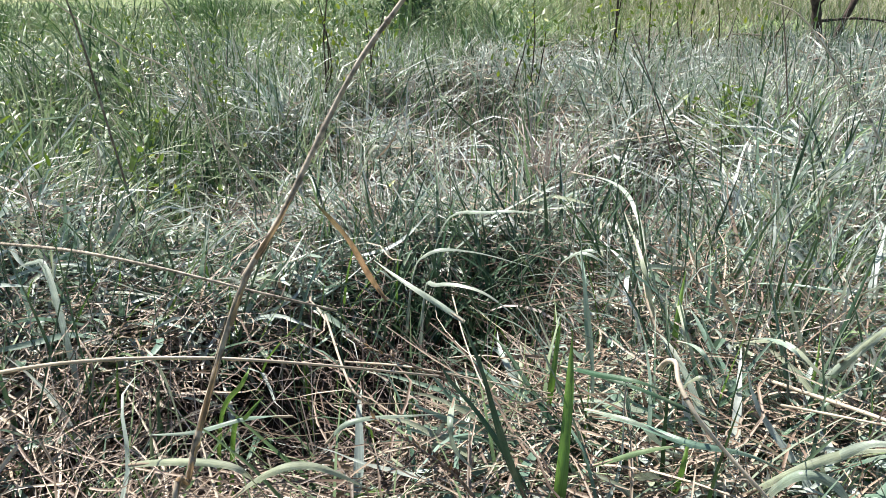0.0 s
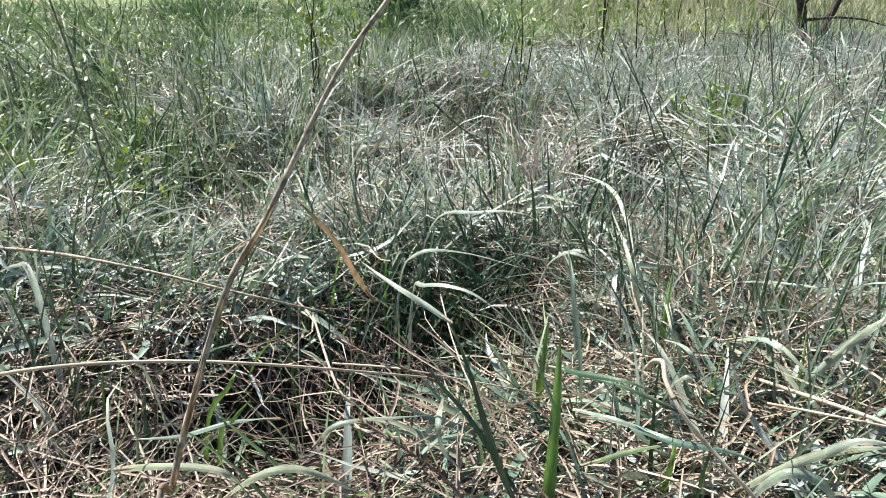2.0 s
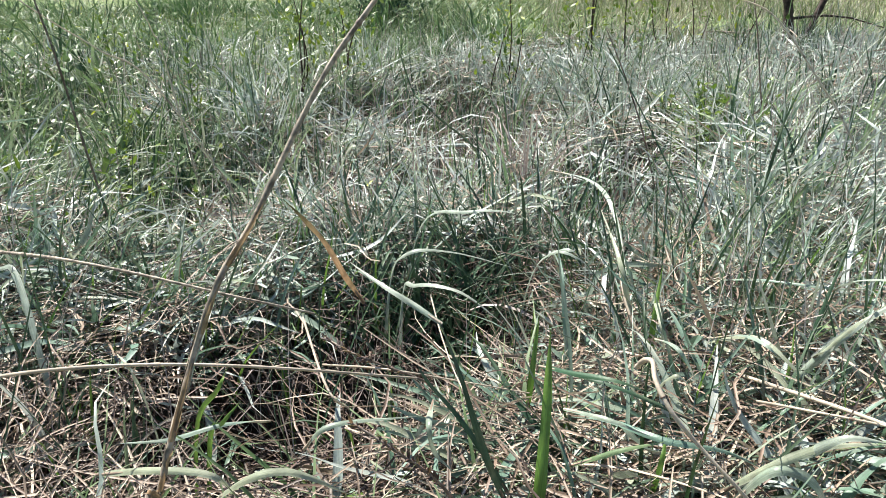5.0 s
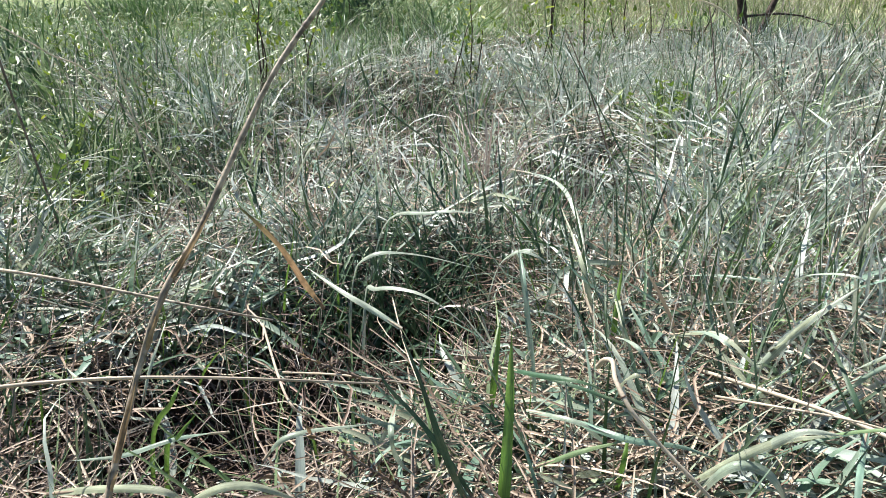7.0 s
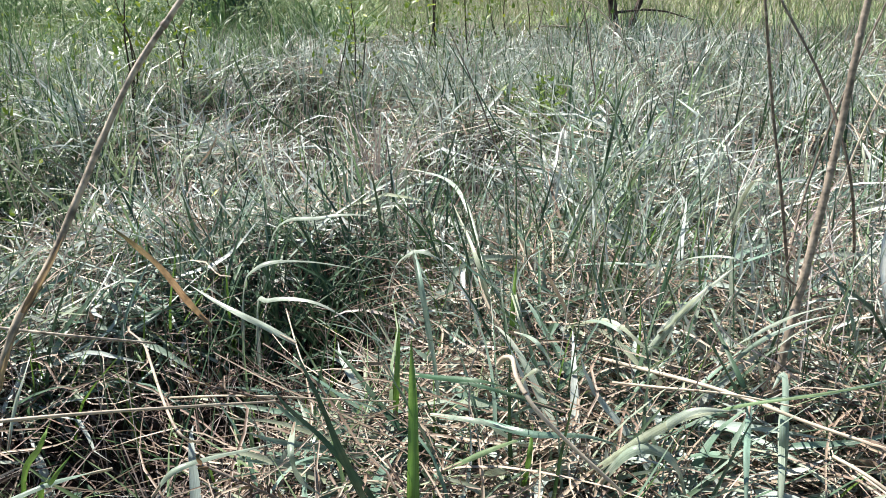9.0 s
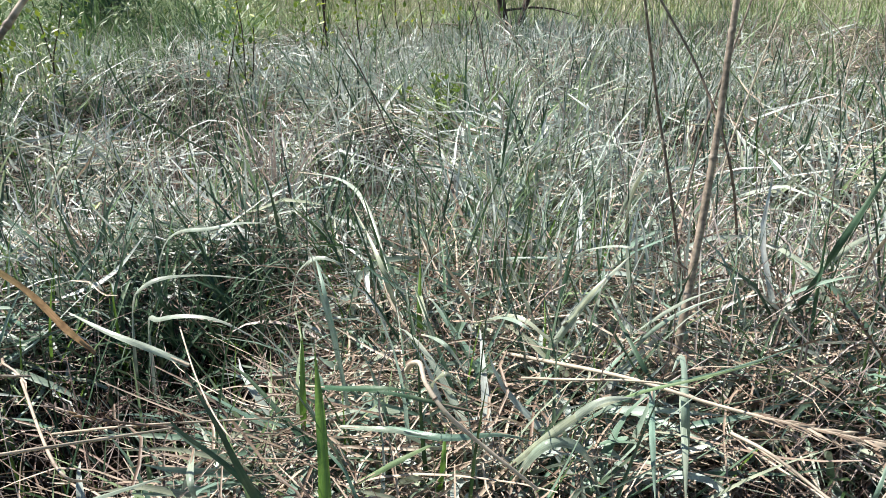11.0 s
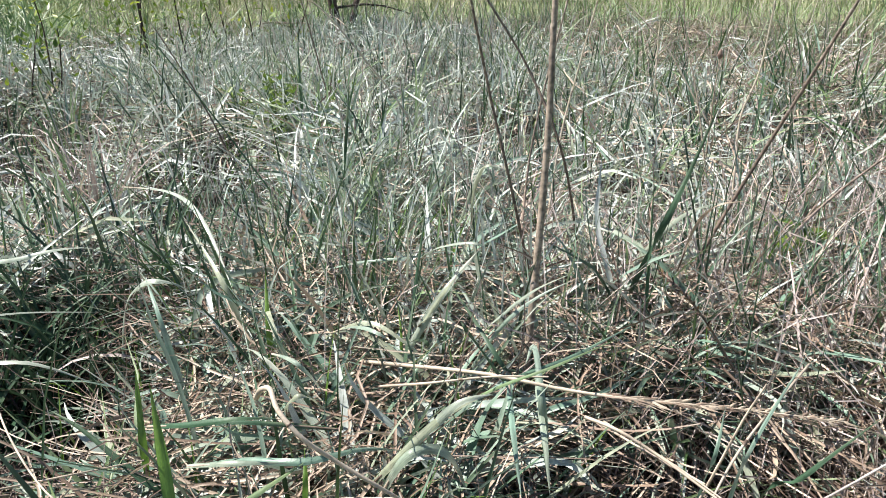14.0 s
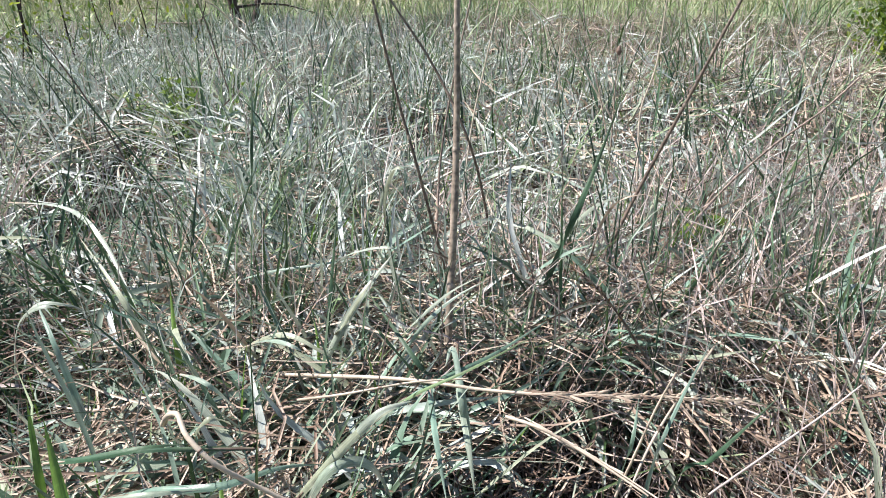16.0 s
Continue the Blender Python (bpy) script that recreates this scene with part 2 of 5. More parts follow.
# ---------------------------------------------------------------- grass
def ribbons(root, az, lean, bend, length, width, segs, fold=0.35, twist=0.0, side=0.0, power=1.4, clear=0.004, tip=0.05, shape=0, tint=None, wob=0.0, kink=0.0):
    """Vertices, quads and UVs of many curved, folded blades. lean and bend are angles from the vertical.
    wob: waviness along the blade; kink: share of blades that are snapped over instead of arched."""
    n = len(root)
    s = np.linspace(0, 1, segs + 1)[None]
    col = lambda q: np.broadcast_to(np.asarray(q, float).reshape(-1, 1) if np.ndim(q) else np.full((1, 1), float(q)), (n, 1))
    bow = np.broadcast_to(s ** power, (n, segs + 1))
    if kink:
        snap = 1 / (1 + np.exp(-(s - U(0.3, 0.75, (n, 1))) * 22))
        bow = np.where(rng.random((n, 1)) < kink, snap * U(0.9, 1.7, (n, 1)), bow)
    th = col(lean) + col(bend) * bow
    az_s = col(az) + col(side) * s
    if np.any(wob):
        th = th + col(wob) * np.sin(6.283 * (U(0.6, 1.6, (n, 1)) * s + rng.random((n, 1))))
        az_s = az_s + 1.3 * col(wob) * np.sin(6.283 * (U(0.5, 1.5, (n, 1)) * s + rng.random((n, 1))))
    d = np.stack([np.sin(th) * np.sin(az_s), np.sin(th) * np.cos(az_s), np.cos(th)], -1)
    step = d[:, :-1] * (col(length) / segs)[..., None]
    c = np.concatenate([np.zeros((n, 1, 3)), np.cumsum(step, 1)], 1) + root[:, None]
    floor = ground_at(c[..., 0], c[..., 1]) + col(clear)
    c[:, 1:, 2] = np.maximum(c[:, 1:, 2], floor[:, 1:])
    across = np.stack([np.cos(az_s), -np.sin(az_s), 0 * az_s], -1)
    normal = np.cross(across, d)
    tw = (col(twist) * (0.3 + s))[..., None]
    a = across * np.cos(tw) + normal * np.sin(tw)
    nn = np.cross(a, d)
    if shape == 0:      # leaf: widest in the lower third, long point
        prof = np.minimum(1, 0.55 + 1.8 * s) * (1 - s ** 2.4) + tip
    else:               # straw: even
        prof = np.ones_like(s) - 0.5 * s ** 3
    w = (0.5 * col(width) * prof)[..., None]
    v = np.stack([c - a * w, c - nn * w * fold, c + a * w], 2).reshape(-1, 3)
    ring = 3
    base = (np.arange(n)[:, None] * (segs + 1) + np.arange(segs)[None]) * ring
    q1 = np.stack([base, base + 1, base + 4, base + 3], -1).reshape(-1, 4)
    q2 = np.stack([base + 1, base + 2, base + 5, base + 4], -1).reshape(-1, 4)
    u = np.broadcast_to(rng.random((n, 1)) if tint is None else np.clip(tint, 0, 1).reshape(n, 1), (n, segs + 1))
    uv = np.repeat(np.stack([np.round(u * 50), np.broadcast_to(s, (n, segs + 1))], -1).reshape(-1, 2), 3, 0)
    uv[:, 0] += np.tile([0.02, 0.5, 0.98], n * (segs + 1))
    return v, np.concatenate([q1, q2]), uv


def gather(name, parts, material, label, category):
    vs, fs, us, k = [], [], [], 0
    for v, f, u in parts:
        vs.append(v)
        fs.append(f + k)
        us.append(u)
        k += len(v)
    ob = link_mesh(name, np.concatenate(vs), np.concatenate(fs), material, np.concatenate(us))
    return tagged(ob, label, category, kind="stuff")


def sector(n, r0, r1, a0=-42, a1=90):
    """Even scatter over a sector of the meadow; angles to the right of straight ahead."""
    r = np.sqrt(rng.uniform(r0 * r0, r1 * r1, n))
    a = np.radians(rng.uniform(a0, a1, n))
    return np.stack([r * np.sin(a), r * np.cos(a)], -1)


def tufted(n, tufts, r0, r1, spread, a0=-42, a1=90):
    """Scatter in tussocks: places, and the way from the tussock's heart outwards."""
    hearts = sector(tufts, r0, r1, a0, a1)
    pick = rng.integers(0, tufts, n)
    off = rng.normal(0, spread, (n, 2))
    return hearts[pick] + off, np.arctan2(off[:, 0], off[:, 1]), pick, np.hypot(off[:, 0], off[:, 1]) / spread


def rooted(xy, lift=0.0):
    return np.concatenate([xy, (ground_at(xy[:, 0], xy[:, 1]) + lift)[:, None]], -1)


def polar(xy):
    return np.hypot(xy[:, 0], xy[:, 1]), np.degrees(np.arctan2(xy[:, 0], xy[:, 1]))


def patchy(xy, scale, seed):
    """Soft random field between 0 and 1."""
    out = np.zeros(len(xy))
    g = np.random.default_rng(seed)
    for _ in range(7):
        k = g.normal(0, 1 / scale, 2)
        out += np.sin(xy @ k + g.uniform(0, 6.28))
    return 1 / (1 + np.exp(-out * 0.9))


def covered(xy, depth):
    """Share of growth that is left in and about the hollows."""
    out = np.ones(len(xy))
    for hx, hy, s, _ in HOLLOWS:
        out *= 1 - depth * np.exp(-((xy[:, 0] - hx) ** 2 + (xy[:, 1] - hy) ** 2) / (3.2 * s * s))
    return out


# Spots in shade, drawn by dark green tufts with little pale straw.
SHADE_TUFTS = [(0.10, 1.10, 0.13), (-0.02, 0.95, 0.10), (0.22, 2.6, 0.2), (0.55, 1.55, 0.14), (-0.65, 1.65, 0.16), (0.14, 1.02, 0.09), (0.24, 1.00, 0.08)]


def strawless(xy):
    """Straw is thinned about the dark green tufts that stand for shaded spots."""
    out = np.ones(len(xy))
    for hx, hy, s in SHADE_TUFTS:
        out *= 1 - 0.85 * np.exp(-((xy[:, 0] - hx) ** 2 + (xy[:, 1] - hy) ** 2) / (2 * s * s))
    return out


def comb(xy, scale, seed):
    """The way in which matted growth lies: much the same within a patch, turning from patch to patch."""
    return 6.283 * patchy(xy, scale, seed) + 2.5 * patchy(xy, scale * 0.35, seed + 1)


def laid(xy, loose=0.35, stray=0.3):
    n = len(xy)
    return np.where(rng.random(n) < stray, U(0, 6.283, n), comb(xy, 0.16, 31) + NORM(0, loose, n) + np.where(rng.random(n) < 0.5, math.pi, 0))


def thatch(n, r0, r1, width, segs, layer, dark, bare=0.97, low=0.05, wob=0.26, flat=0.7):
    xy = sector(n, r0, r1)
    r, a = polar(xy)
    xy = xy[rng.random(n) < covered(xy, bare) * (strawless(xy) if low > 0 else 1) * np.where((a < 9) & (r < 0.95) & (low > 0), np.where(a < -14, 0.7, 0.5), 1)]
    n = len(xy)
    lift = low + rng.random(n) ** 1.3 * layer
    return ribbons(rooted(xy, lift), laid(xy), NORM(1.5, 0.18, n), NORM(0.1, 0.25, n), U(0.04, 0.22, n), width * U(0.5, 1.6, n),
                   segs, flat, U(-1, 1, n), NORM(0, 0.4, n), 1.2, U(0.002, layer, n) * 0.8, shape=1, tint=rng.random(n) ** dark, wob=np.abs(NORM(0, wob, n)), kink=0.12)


def curled(n, r0, r1, width, segs, layer, pale):
    """Flat dead leaves, curled and crumpled, lying on the mat."""
    xy = sector(n, r0, r1)
    r, a = polar(xy)
    xy = xy[rng.random(n) < covered(xy, 0.85) * strawless(xy) * (0.25 + 0.75 * patchy(xy, 0.11, 17)) * np.where((a < 6) & (r < 0.95), 0.5, 1)]
    n = len(xy)
    return ribbons(rooted(xy, 0.03 + rng.random(n) * layer), laid(xy, 0.6, 0.4), NORM(1.3, 0.3, n), NORM(0.35, 0.5, n), U(0.07, 0.22, n), width * U(0.45, 1.5, n),
                   segs, 0.35, U(-1.8, 1.8, n), NORM(0, 0.9, n), 1.3, U(0.02, layer + 0.02, n), tint=pale + U(-0.3, 0.3, n), wob=np.abs(NORM(0, 0.3, n)), kink=0.35)


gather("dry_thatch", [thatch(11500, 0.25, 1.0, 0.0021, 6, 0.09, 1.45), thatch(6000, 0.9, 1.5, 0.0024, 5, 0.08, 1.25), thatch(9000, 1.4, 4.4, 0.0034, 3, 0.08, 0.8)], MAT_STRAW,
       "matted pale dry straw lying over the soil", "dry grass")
# The bottom layer is darkened straw, so gaps under the pale straw look shaded.
gather("old_shade_thatch", [thatch(15000, 0.25, 1.3, 0.0018, 5, 0.095, 1.3, 0.35, 0.0), thatch(13000, 1.3, 4.4, 0.0032, 2, 0.10, 1.4, 0.2, 0.0)], MAT_BROWN,
       "tangled brown old straw close to the soil, darkened for shaded gaps", "dry grass")
gather("curled_dead_leaves", [curled(3000, 0.3, 1.2, 0.0048, 8, 0.07, 0.5), curled(5200, 1.2, 3.2, 0.0055, 5, 0.08, 0.75)], MAT_STRAW,
       "curled flat dead grass leaves on the straw mat", "dry grass")


def leaf_tufts(n, tufts, r0, r1, spread, long, wide, segs, a0=-42, a1=90, keep=None, lean=0.45, bend=1.5, pale=0.0):
    xy, out, pick, rad = tufted(n, tufts, r0, r1, spread, a0, a1)
    if keep is not None:
        m = rng.random(n) < keep(xy) * covered(xy, 0.97)
        xy, out, pick, rad = xy[m], out[m], pick[m], rad[m]
    n = len(xy)
    drift = U(0, 6.283, tufts)[pick]
    az = np.where(rng.random(n) < 0.65, out, drift) + NORM(0, 0.5, n)
    vigour = U(0.5, 1.4, tufts)[pick]
    floppy = (rng.random(tufts) < 0.62)[pick]
    lean = np.abs(NORM(np.where(floppy, lean + 0.15, lean * 0.35), 0.2, n)) + 0.22 * rad[:n]
    bend = np.abs(NORM(np.where(floppy, bend, bend * 0.55), 0.5, n))
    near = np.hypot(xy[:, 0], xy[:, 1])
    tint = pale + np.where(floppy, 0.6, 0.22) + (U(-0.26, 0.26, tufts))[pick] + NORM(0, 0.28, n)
    # Blades farther out are tinted paler, standing for glare off the leaves.
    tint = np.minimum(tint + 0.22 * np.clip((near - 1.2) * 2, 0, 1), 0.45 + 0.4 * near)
    return ribbons(rooted(xy), az, lean, bend, np.minimum(long * vigour * U(0.5, 1.25, n), 1.25 * long), wide * U(0.5, 1.3, n),
                   segs, 0.35, U(-0.9, 0.9, n), NORM(0, 0.35, n), 1.5, U(0.01, 0.09, n), tint=tint, wob=np.abs(NORM(0, 0.09, n)), kink=0.22)


def edge(a):
    """How far the tussock grass reaches in each direction before the low meadow begins."""
    return np.interp(a, [0, 14, 30, 42, 47, 55, 64, 72, 77, 90], [3.7, 3.4, 3.8, 3.8, 3.25, 2.85, 2.5, 2.2, 2.05, 1.9])


def blue_share(xy):
    r, a = polar(xy)
    s = np.where(a < -17, np.clip(1.2 - (r - 1.4) * 0.55, 0.3, 1), 1.0)
    s = np.clip(1 - (r - edge(a) + 0.15) * 2.0, 0.0, 1) * s
    s = np.where(a > 58, s * np.clip(1 - (a - 60) / 22, 0.2, 1), s)
    s = s * np.where((a < 8) & (r < 1.05), 0.2, 1.0) * np.where((a > 47) & (r < 0.8), 0.3, 1.0)
    s = s * np.where(r < 0.78, 0.75, 1.0)
    return s * (0.12 + 0.88 * patchy(xy, 0.14, 5))


def fallen_leaves(n, r0, r1, segs, wide, short=0.12, long=0.32):
    xy = sector(n, r0, r1)
    xy = xy[rng.random(n) < (np.where((polar(xy)[1] < 5) & (polar(xy)[0] < 0.9), 0.02, 0.4 if r0 < 1 else 0.15) + 0.85 * blue_share(xy)) * covered(xy, 0.95) * strawless(xy) * np.where(r0 > 1, np.clip(1.75 - polar(xy)[1] / 30, 0.35, 1), 1)]
    n = len(xy)
    # The outer batches get paler tints, with the same glare put into colour.
    return ribbons(rooted(xy, U(0.02, 0.11, n)), laid(xy, 0.7, 0.45), NORM(1.25, 0.28, n), NORM(0.45, 0.4, n), U(short, long, n), wide * U(0.5, 1.5, n), segs, 0.3, U(-1.2, 1.2, n), NORM(0, 0.5, n), 1.5, U(0.02, 0.11, n),
                   tint=U(0.3, 0.95, n) if r0 < 0.5 else U(0.5, 1.3, n), wob=np.abs(NORM(0, 0.22, n)), kink=0.3)


def upright_blue(n, r0, r1, segs, wide):
    """Slender upright blue-grey blades, thickest towards the dry side of the meadow."""
    xy = sector(n, r0, r1)
    r, a = polar(xy)
    xy = xy[rng.random(n) < np.clip((a + 6) / 34, 0.15, 1) * np.clip(1 - (a - 66) / 10, 0.15, 1) * (r < edge(a) - 0.3 * np.clip((a - 30) / 15, 0, 1)) * covered(xy, 0.9)]
    n = len(xy)
    short = 1 - 0.45 * np.clip((polar(xy)[1] - 42) / 25, 0, 1)
    return ribbons(rooted(xy), U(0, 6.283, n), np.abs(NORM(0.2, 0.16, n)), np.abs(NORM(0.4, 0.35, n)), short * U(0.14, 0.27, n), wide * U(0.6, 1.4, n), segs, 0.45, U(-1, 1, n), NORM(0, 0.25, n), 1.6, tint=U(0.45, 1.25, n), wob=0.05, kink=0.1)


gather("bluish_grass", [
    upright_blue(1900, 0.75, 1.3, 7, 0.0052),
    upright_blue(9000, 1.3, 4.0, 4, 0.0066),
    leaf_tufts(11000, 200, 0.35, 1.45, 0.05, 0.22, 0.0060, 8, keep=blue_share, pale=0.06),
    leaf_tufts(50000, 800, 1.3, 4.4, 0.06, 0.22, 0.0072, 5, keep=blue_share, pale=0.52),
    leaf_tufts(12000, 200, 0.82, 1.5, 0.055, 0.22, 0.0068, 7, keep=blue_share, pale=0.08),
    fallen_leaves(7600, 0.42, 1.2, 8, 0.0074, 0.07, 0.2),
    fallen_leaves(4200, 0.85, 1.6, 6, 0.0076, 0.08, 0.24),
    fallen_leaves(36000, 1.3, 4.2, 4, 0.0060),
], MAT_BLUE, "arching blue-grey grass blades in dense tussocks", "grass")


def litter(name, data, segs, material, label, category, most=300):
    """The nearest loose pieces, each one a part of its own."""
    thing = tagged(new(name), label, category)
    v, f, uv = data
    per = (segs + 1) * 3
    n = len(v) // per
    for k in range(min(n, most)):
        own = np.concatenate([f[k * segs:(k + 1) * segs], f[(n + k) * segs:(n + k + 1) * segs]]) - k * per
        link_mesh("leaf" if "leaf" in name else "straw", v[k * per:(k + 1) * per], own, material, uv[k * per:(k + 1) * per], thing)


litter("leaf_litter", fallen_leaves(1100, 0.45, 0.95, 8, 0.0078, 0.07, 0.2), 8, MAT_BLUE, "loose pale blue-green grass leaves lying on straw", "leaf litter")
litter("straw_litter", thatch(600, 0.35, 0.9, 0.0026, 6, 0.1, 0.8), 6, MAT_STRAW, "loose pale straws lying over matted thatch", "straw")


def green_share(xy):
    r, a = polar(xy)
    return np.clip(np.where(a < -8, (r - 0.7) * 0.8, 0.3), 0.10, 1)


gather("green_grass", [
    leaf_tufts(8500, 170, 0.3, 1.4, 0.035, 0.22, 0.0044, 6, keep=lambda q: green_share(q) + 0.2, lean=0.3, bend=0.8),
    leaf_tufts(28000, 380, 1.2, 5.0, 0.075, 0.30, 0.007, 5, keep=green_share, lean=0.4, bend=1.3),
    leaf_tufts(6500, 110, 1.35, 3.4, 0.05, 0.24, 0.0068, 5, a0=-42, a1=-19, lean=0.3, bend=0.9, pale=0.05),
    leaf_tufts(2400, 50, 2.4, 4.2, 0.07, 0.22, 0.0095, 4, a0=-12, a1=3, lean=0.3, bend=0.9, pale=0.1),
], MAT_GREEN, "fresh green grass blades among older straw", "grass")


def meadow(n, r0, r1, long, wide, segs, a0=-42, a1=90):
    xy = sector(n, r0, r1, a0, a1)
    return ribbons(rooted(xy), U(0, 6.283, n), np.abs(NORM(0.45, 0.25, n)), np.abs(NORM(0.7, 0.4, n)), long * U(0.5, 1.3, n), wide * U(0.6, 1.3, n), segs, 0.3, U(-1, 1, n))


gather("far_meadow", [meadow(28000, 3.9, 9, 0.15, 0.008, 2), meadow(24000, 9, 30, 0.22, 0.018, 1), meadow(10000, 30, 82, 0.35, 0.06, 1), meadow(9000, 4.2, 14, 0.2, 0.02, 1, 90, 318)], MAT_MEADOW,
       "sunlit green meadow grass on a rising slope", "grass")


def dry_share(xy):
    r, a = polar(xy)
    band = 0.35 * np.exp(-((r - edge(a) - 0.1) / 0.45) ** 2) * (a > 15)
    right = np.clip((a - 54) / 18, 0, 1) * (r < 2.2)
    return np.clip(band + right + 0.08, 0, 1)


def dry_stand(n, r0, r1, long, wide):
    xy = sector(n, r0, r1)
    xy = xy[rng.random(n) < dry_share(xy)]
    n = len(xy)
    return ribbons(rooted(xy), U(0, 6.283, n), np.abs(NORM(0.5, 0.4, n)), NORM(0.4, 0.6, n), long * U(0.4, 1.3, n), wide * U(0.6, 1.3, n), 3, 0.6, U(-1, 1, n), NORM(0, 0.4, n), shape=1)


def dry_patch(n, r0, r1, long, wide):
    """Pale tangled straw standing thickly round the brown hollow."""
    xy = sector(n, r0, r1, 40, 82)
    xy = xy[rng.random(n) < covered(xy, 0.8) * (0.3 + 0.7 * patchy(xy, 0.12, 41))]
    n = len(xy)
    return ribbons(rooted(xy, U(0.0, 0.08, n)), laid(xy, 0.6, 0.5), NORM(0.95, 0.4, n), NORM(0.5, 0.5, n), long * U(0.5, 1.4, n), wide * U(0.6, 1.5, n), 5, 0.6, U(-1, 1, n), NORM(0, 0.5, n), 1.3, U(0.03, 0.1, n), shape=1, tint=U(0.3, 0.9, n), wob=np.abs(NORM(0, 0.2, n)), kink=0.2)


gather("faded_grass", [dry_patch(4300, 0.62, 1.35, 0.17, 0.0021), dry_stand(17000, 0.5, 1.6, 0.2, 0.0016), dry_stand(30000, 1.6, 4.8, 0.19, 0.0026)], MAT_PINK,
       "fine pinkish dried grass standing between the blades", "dry grass")

gather("far_dry_stems", [meadow(14000, 2.8, 9, 0.13, 0.004, 2, 12, 90), meadow(7000, 9, 30, 0.3, 0.010, 1)], MAT_PINK, "pale dry stems scattered through the far meadow", "dry grass")


def fine_stems(n, r0, r1, wide):
    xy = sector(n, r0, r1)
    return ribbons(rooted(xy), U(0, 6.283, n), np.abs(NORM(0.25, 0.2, n)), NORM(0.25, 0.3, n), U(0.14, 0.36, n), wide * U(0.7, 1.3, n), 4, 0.8, U(-1, 1, n), NORM(0, 0.2, n), shape=1, tint=rng.random(n))


gather("fine_dry_stems", [fine_stems(260, 0.6, 1.3, 0.0016), fine_stems(2000, 1.3, 4.2, 0.0022)], MAT_PINK, "thin pale dead stems rising through the grass", "dry grass")
gather("fine_olive_stems", [fine_stems(260, 0.6, 1.3, 0.002), fine_stems(600, 1.3, 4.0, 0.0026)], MAT_DARK, "thin dark olive stems rising through the grass", "grass")


def upright_leaves(n, r0, r1, segs, wide):
    xy = sector(n, r0, r1)
    xy = xy[rng.random(n) < (0.25 + 0.75 * patchy(xy, 0.2, 21)) * covered(xy, 0.95) * (polar(xy)[0] < edge(polar(xy)[1]))]
    n = len(xy)
    return ribbons(rooted(xy), U(0, 6.283, n), np.abs(NORM(0.25, 0.2, n)), np.abs(NORM(0.35, 0.3, n)), U(0.14, 0.32, n), wide * U(0.6, 1.4, n), segs, 0.5, U(-1, 1, n), NORM(0, 0.2, n), tint=rng.random(n))


gather("dark_upright_grass", [upright_leaves(900, 0.66, 1.3, 7, 0.0044), upright_leaves(6800, 1.3, 4.2, 4, 0.0058)], MAT_DARK, "narrow dark green upright blades through the paler grass", "grass")
gather("tall_green_grass", [leaf_tufts(9000, 200, 3.0, 9, 0.14, 0.38, 0.012, 5, a0=-42, a1=9, lean=0.55, bend=1.8, pale=-0.25)], MAT_GREEN, "tall dense green grass in tussocks", "grass")


# tussocks near the path, blade by blade
def tussock(x, y, blades, spread, long, wide, material, label, tint, lean):
    thing = tagged(new("grass_tussock"), label, "grass", "grass tussocks")
    off = NORM(0, spread, (blades, 2))
    xy = off + (x, y)
    rad = np.hypot(off[:, 0], off[:, 1]) / spread
    segs = 8
    v, f, uv = ribbons(rooted(xy, -0.005), np.arctan2(off[:, 0], off[:, 1]) + NORM(0, 0.5, blades), np.abs(NORM(lean, 0.15, blades)) + 0.2 * rad, np.abs(NORM(1.0, 0.5, blades)),
                       long * U(0.6, 1.25, blades), wide * U(0.6, 1.3, blades), segs, 0.35, U(-0.8, 0.8, blades), NORM(0, 0.3, blades), 1.6, U(0.01, 0.08, blades), tint=np.clip(tint + NORM(0, 0.2, blades), 0, 0.72))
    per, half = (segs + 1) * 3, blades * segs
    for k in range(blades):
        own = np.concatenate([f[k * segs:(k + 1) * segs], f[half + k * segs:half + (k + 1) * segs]]) - k * per
        link_mesh("blade", v[k * per:(k + 1) * per], own, material, uv[k * per:(k + 1) * per], thing)


for hx, hy in sector(34, 0.55, 1.3, -34, 78):
    if covered(np.array([[hx, hy]]), 1.0)[0] > 0.75 and not (hx < 0.1 and math.hypot(hx, hy) < 0.85):
        tall = rng.random() < 0.45
        tussock(hx, hy, int(U(14, 24)), U(0.018, 0.035), U(0.2, 0.28) if tall else U(0.17, 0.24), U(0.0045, 0.0065), MAT_BLUE if rng.random() < 0.75 else MAT_GREEN,
                "upright tuft of dark blue-green grass blades" if tall else "spreading tuft of pale blue-grey grass blades", 0.25 if tall else 0.6, 0.15 if tall else 0.45)


# the meadow goes on round and behind the path
gather("surrounding_grass", [leaf_tufts(9000, 300, 0.45, 4.5, 0.08, 0.24, 0.010, 3, a0=90, a1=318, pale=0.1)], MAT_BLUE, "blue-grey tussock grass round the viewpoint", "grass")
back = sector(9000, 0.35, 4.5, 90, 318)
gather("surrounding_thatch", [ribbons(rooted(back, 0.03), U(0, 6.283, len(back)), NORM(1.45, 0.2, len(back)), NORM(0.1, 0.3, len(back)), U(0.12, 0.3, len(back)), 0.005 * U(0.6, 1.5, len(back)), 2, 0.6, U(-1, 1, len(back)), shape=1)], MAT_STRAW, "matted straw round the viewpoint", "dry grass")


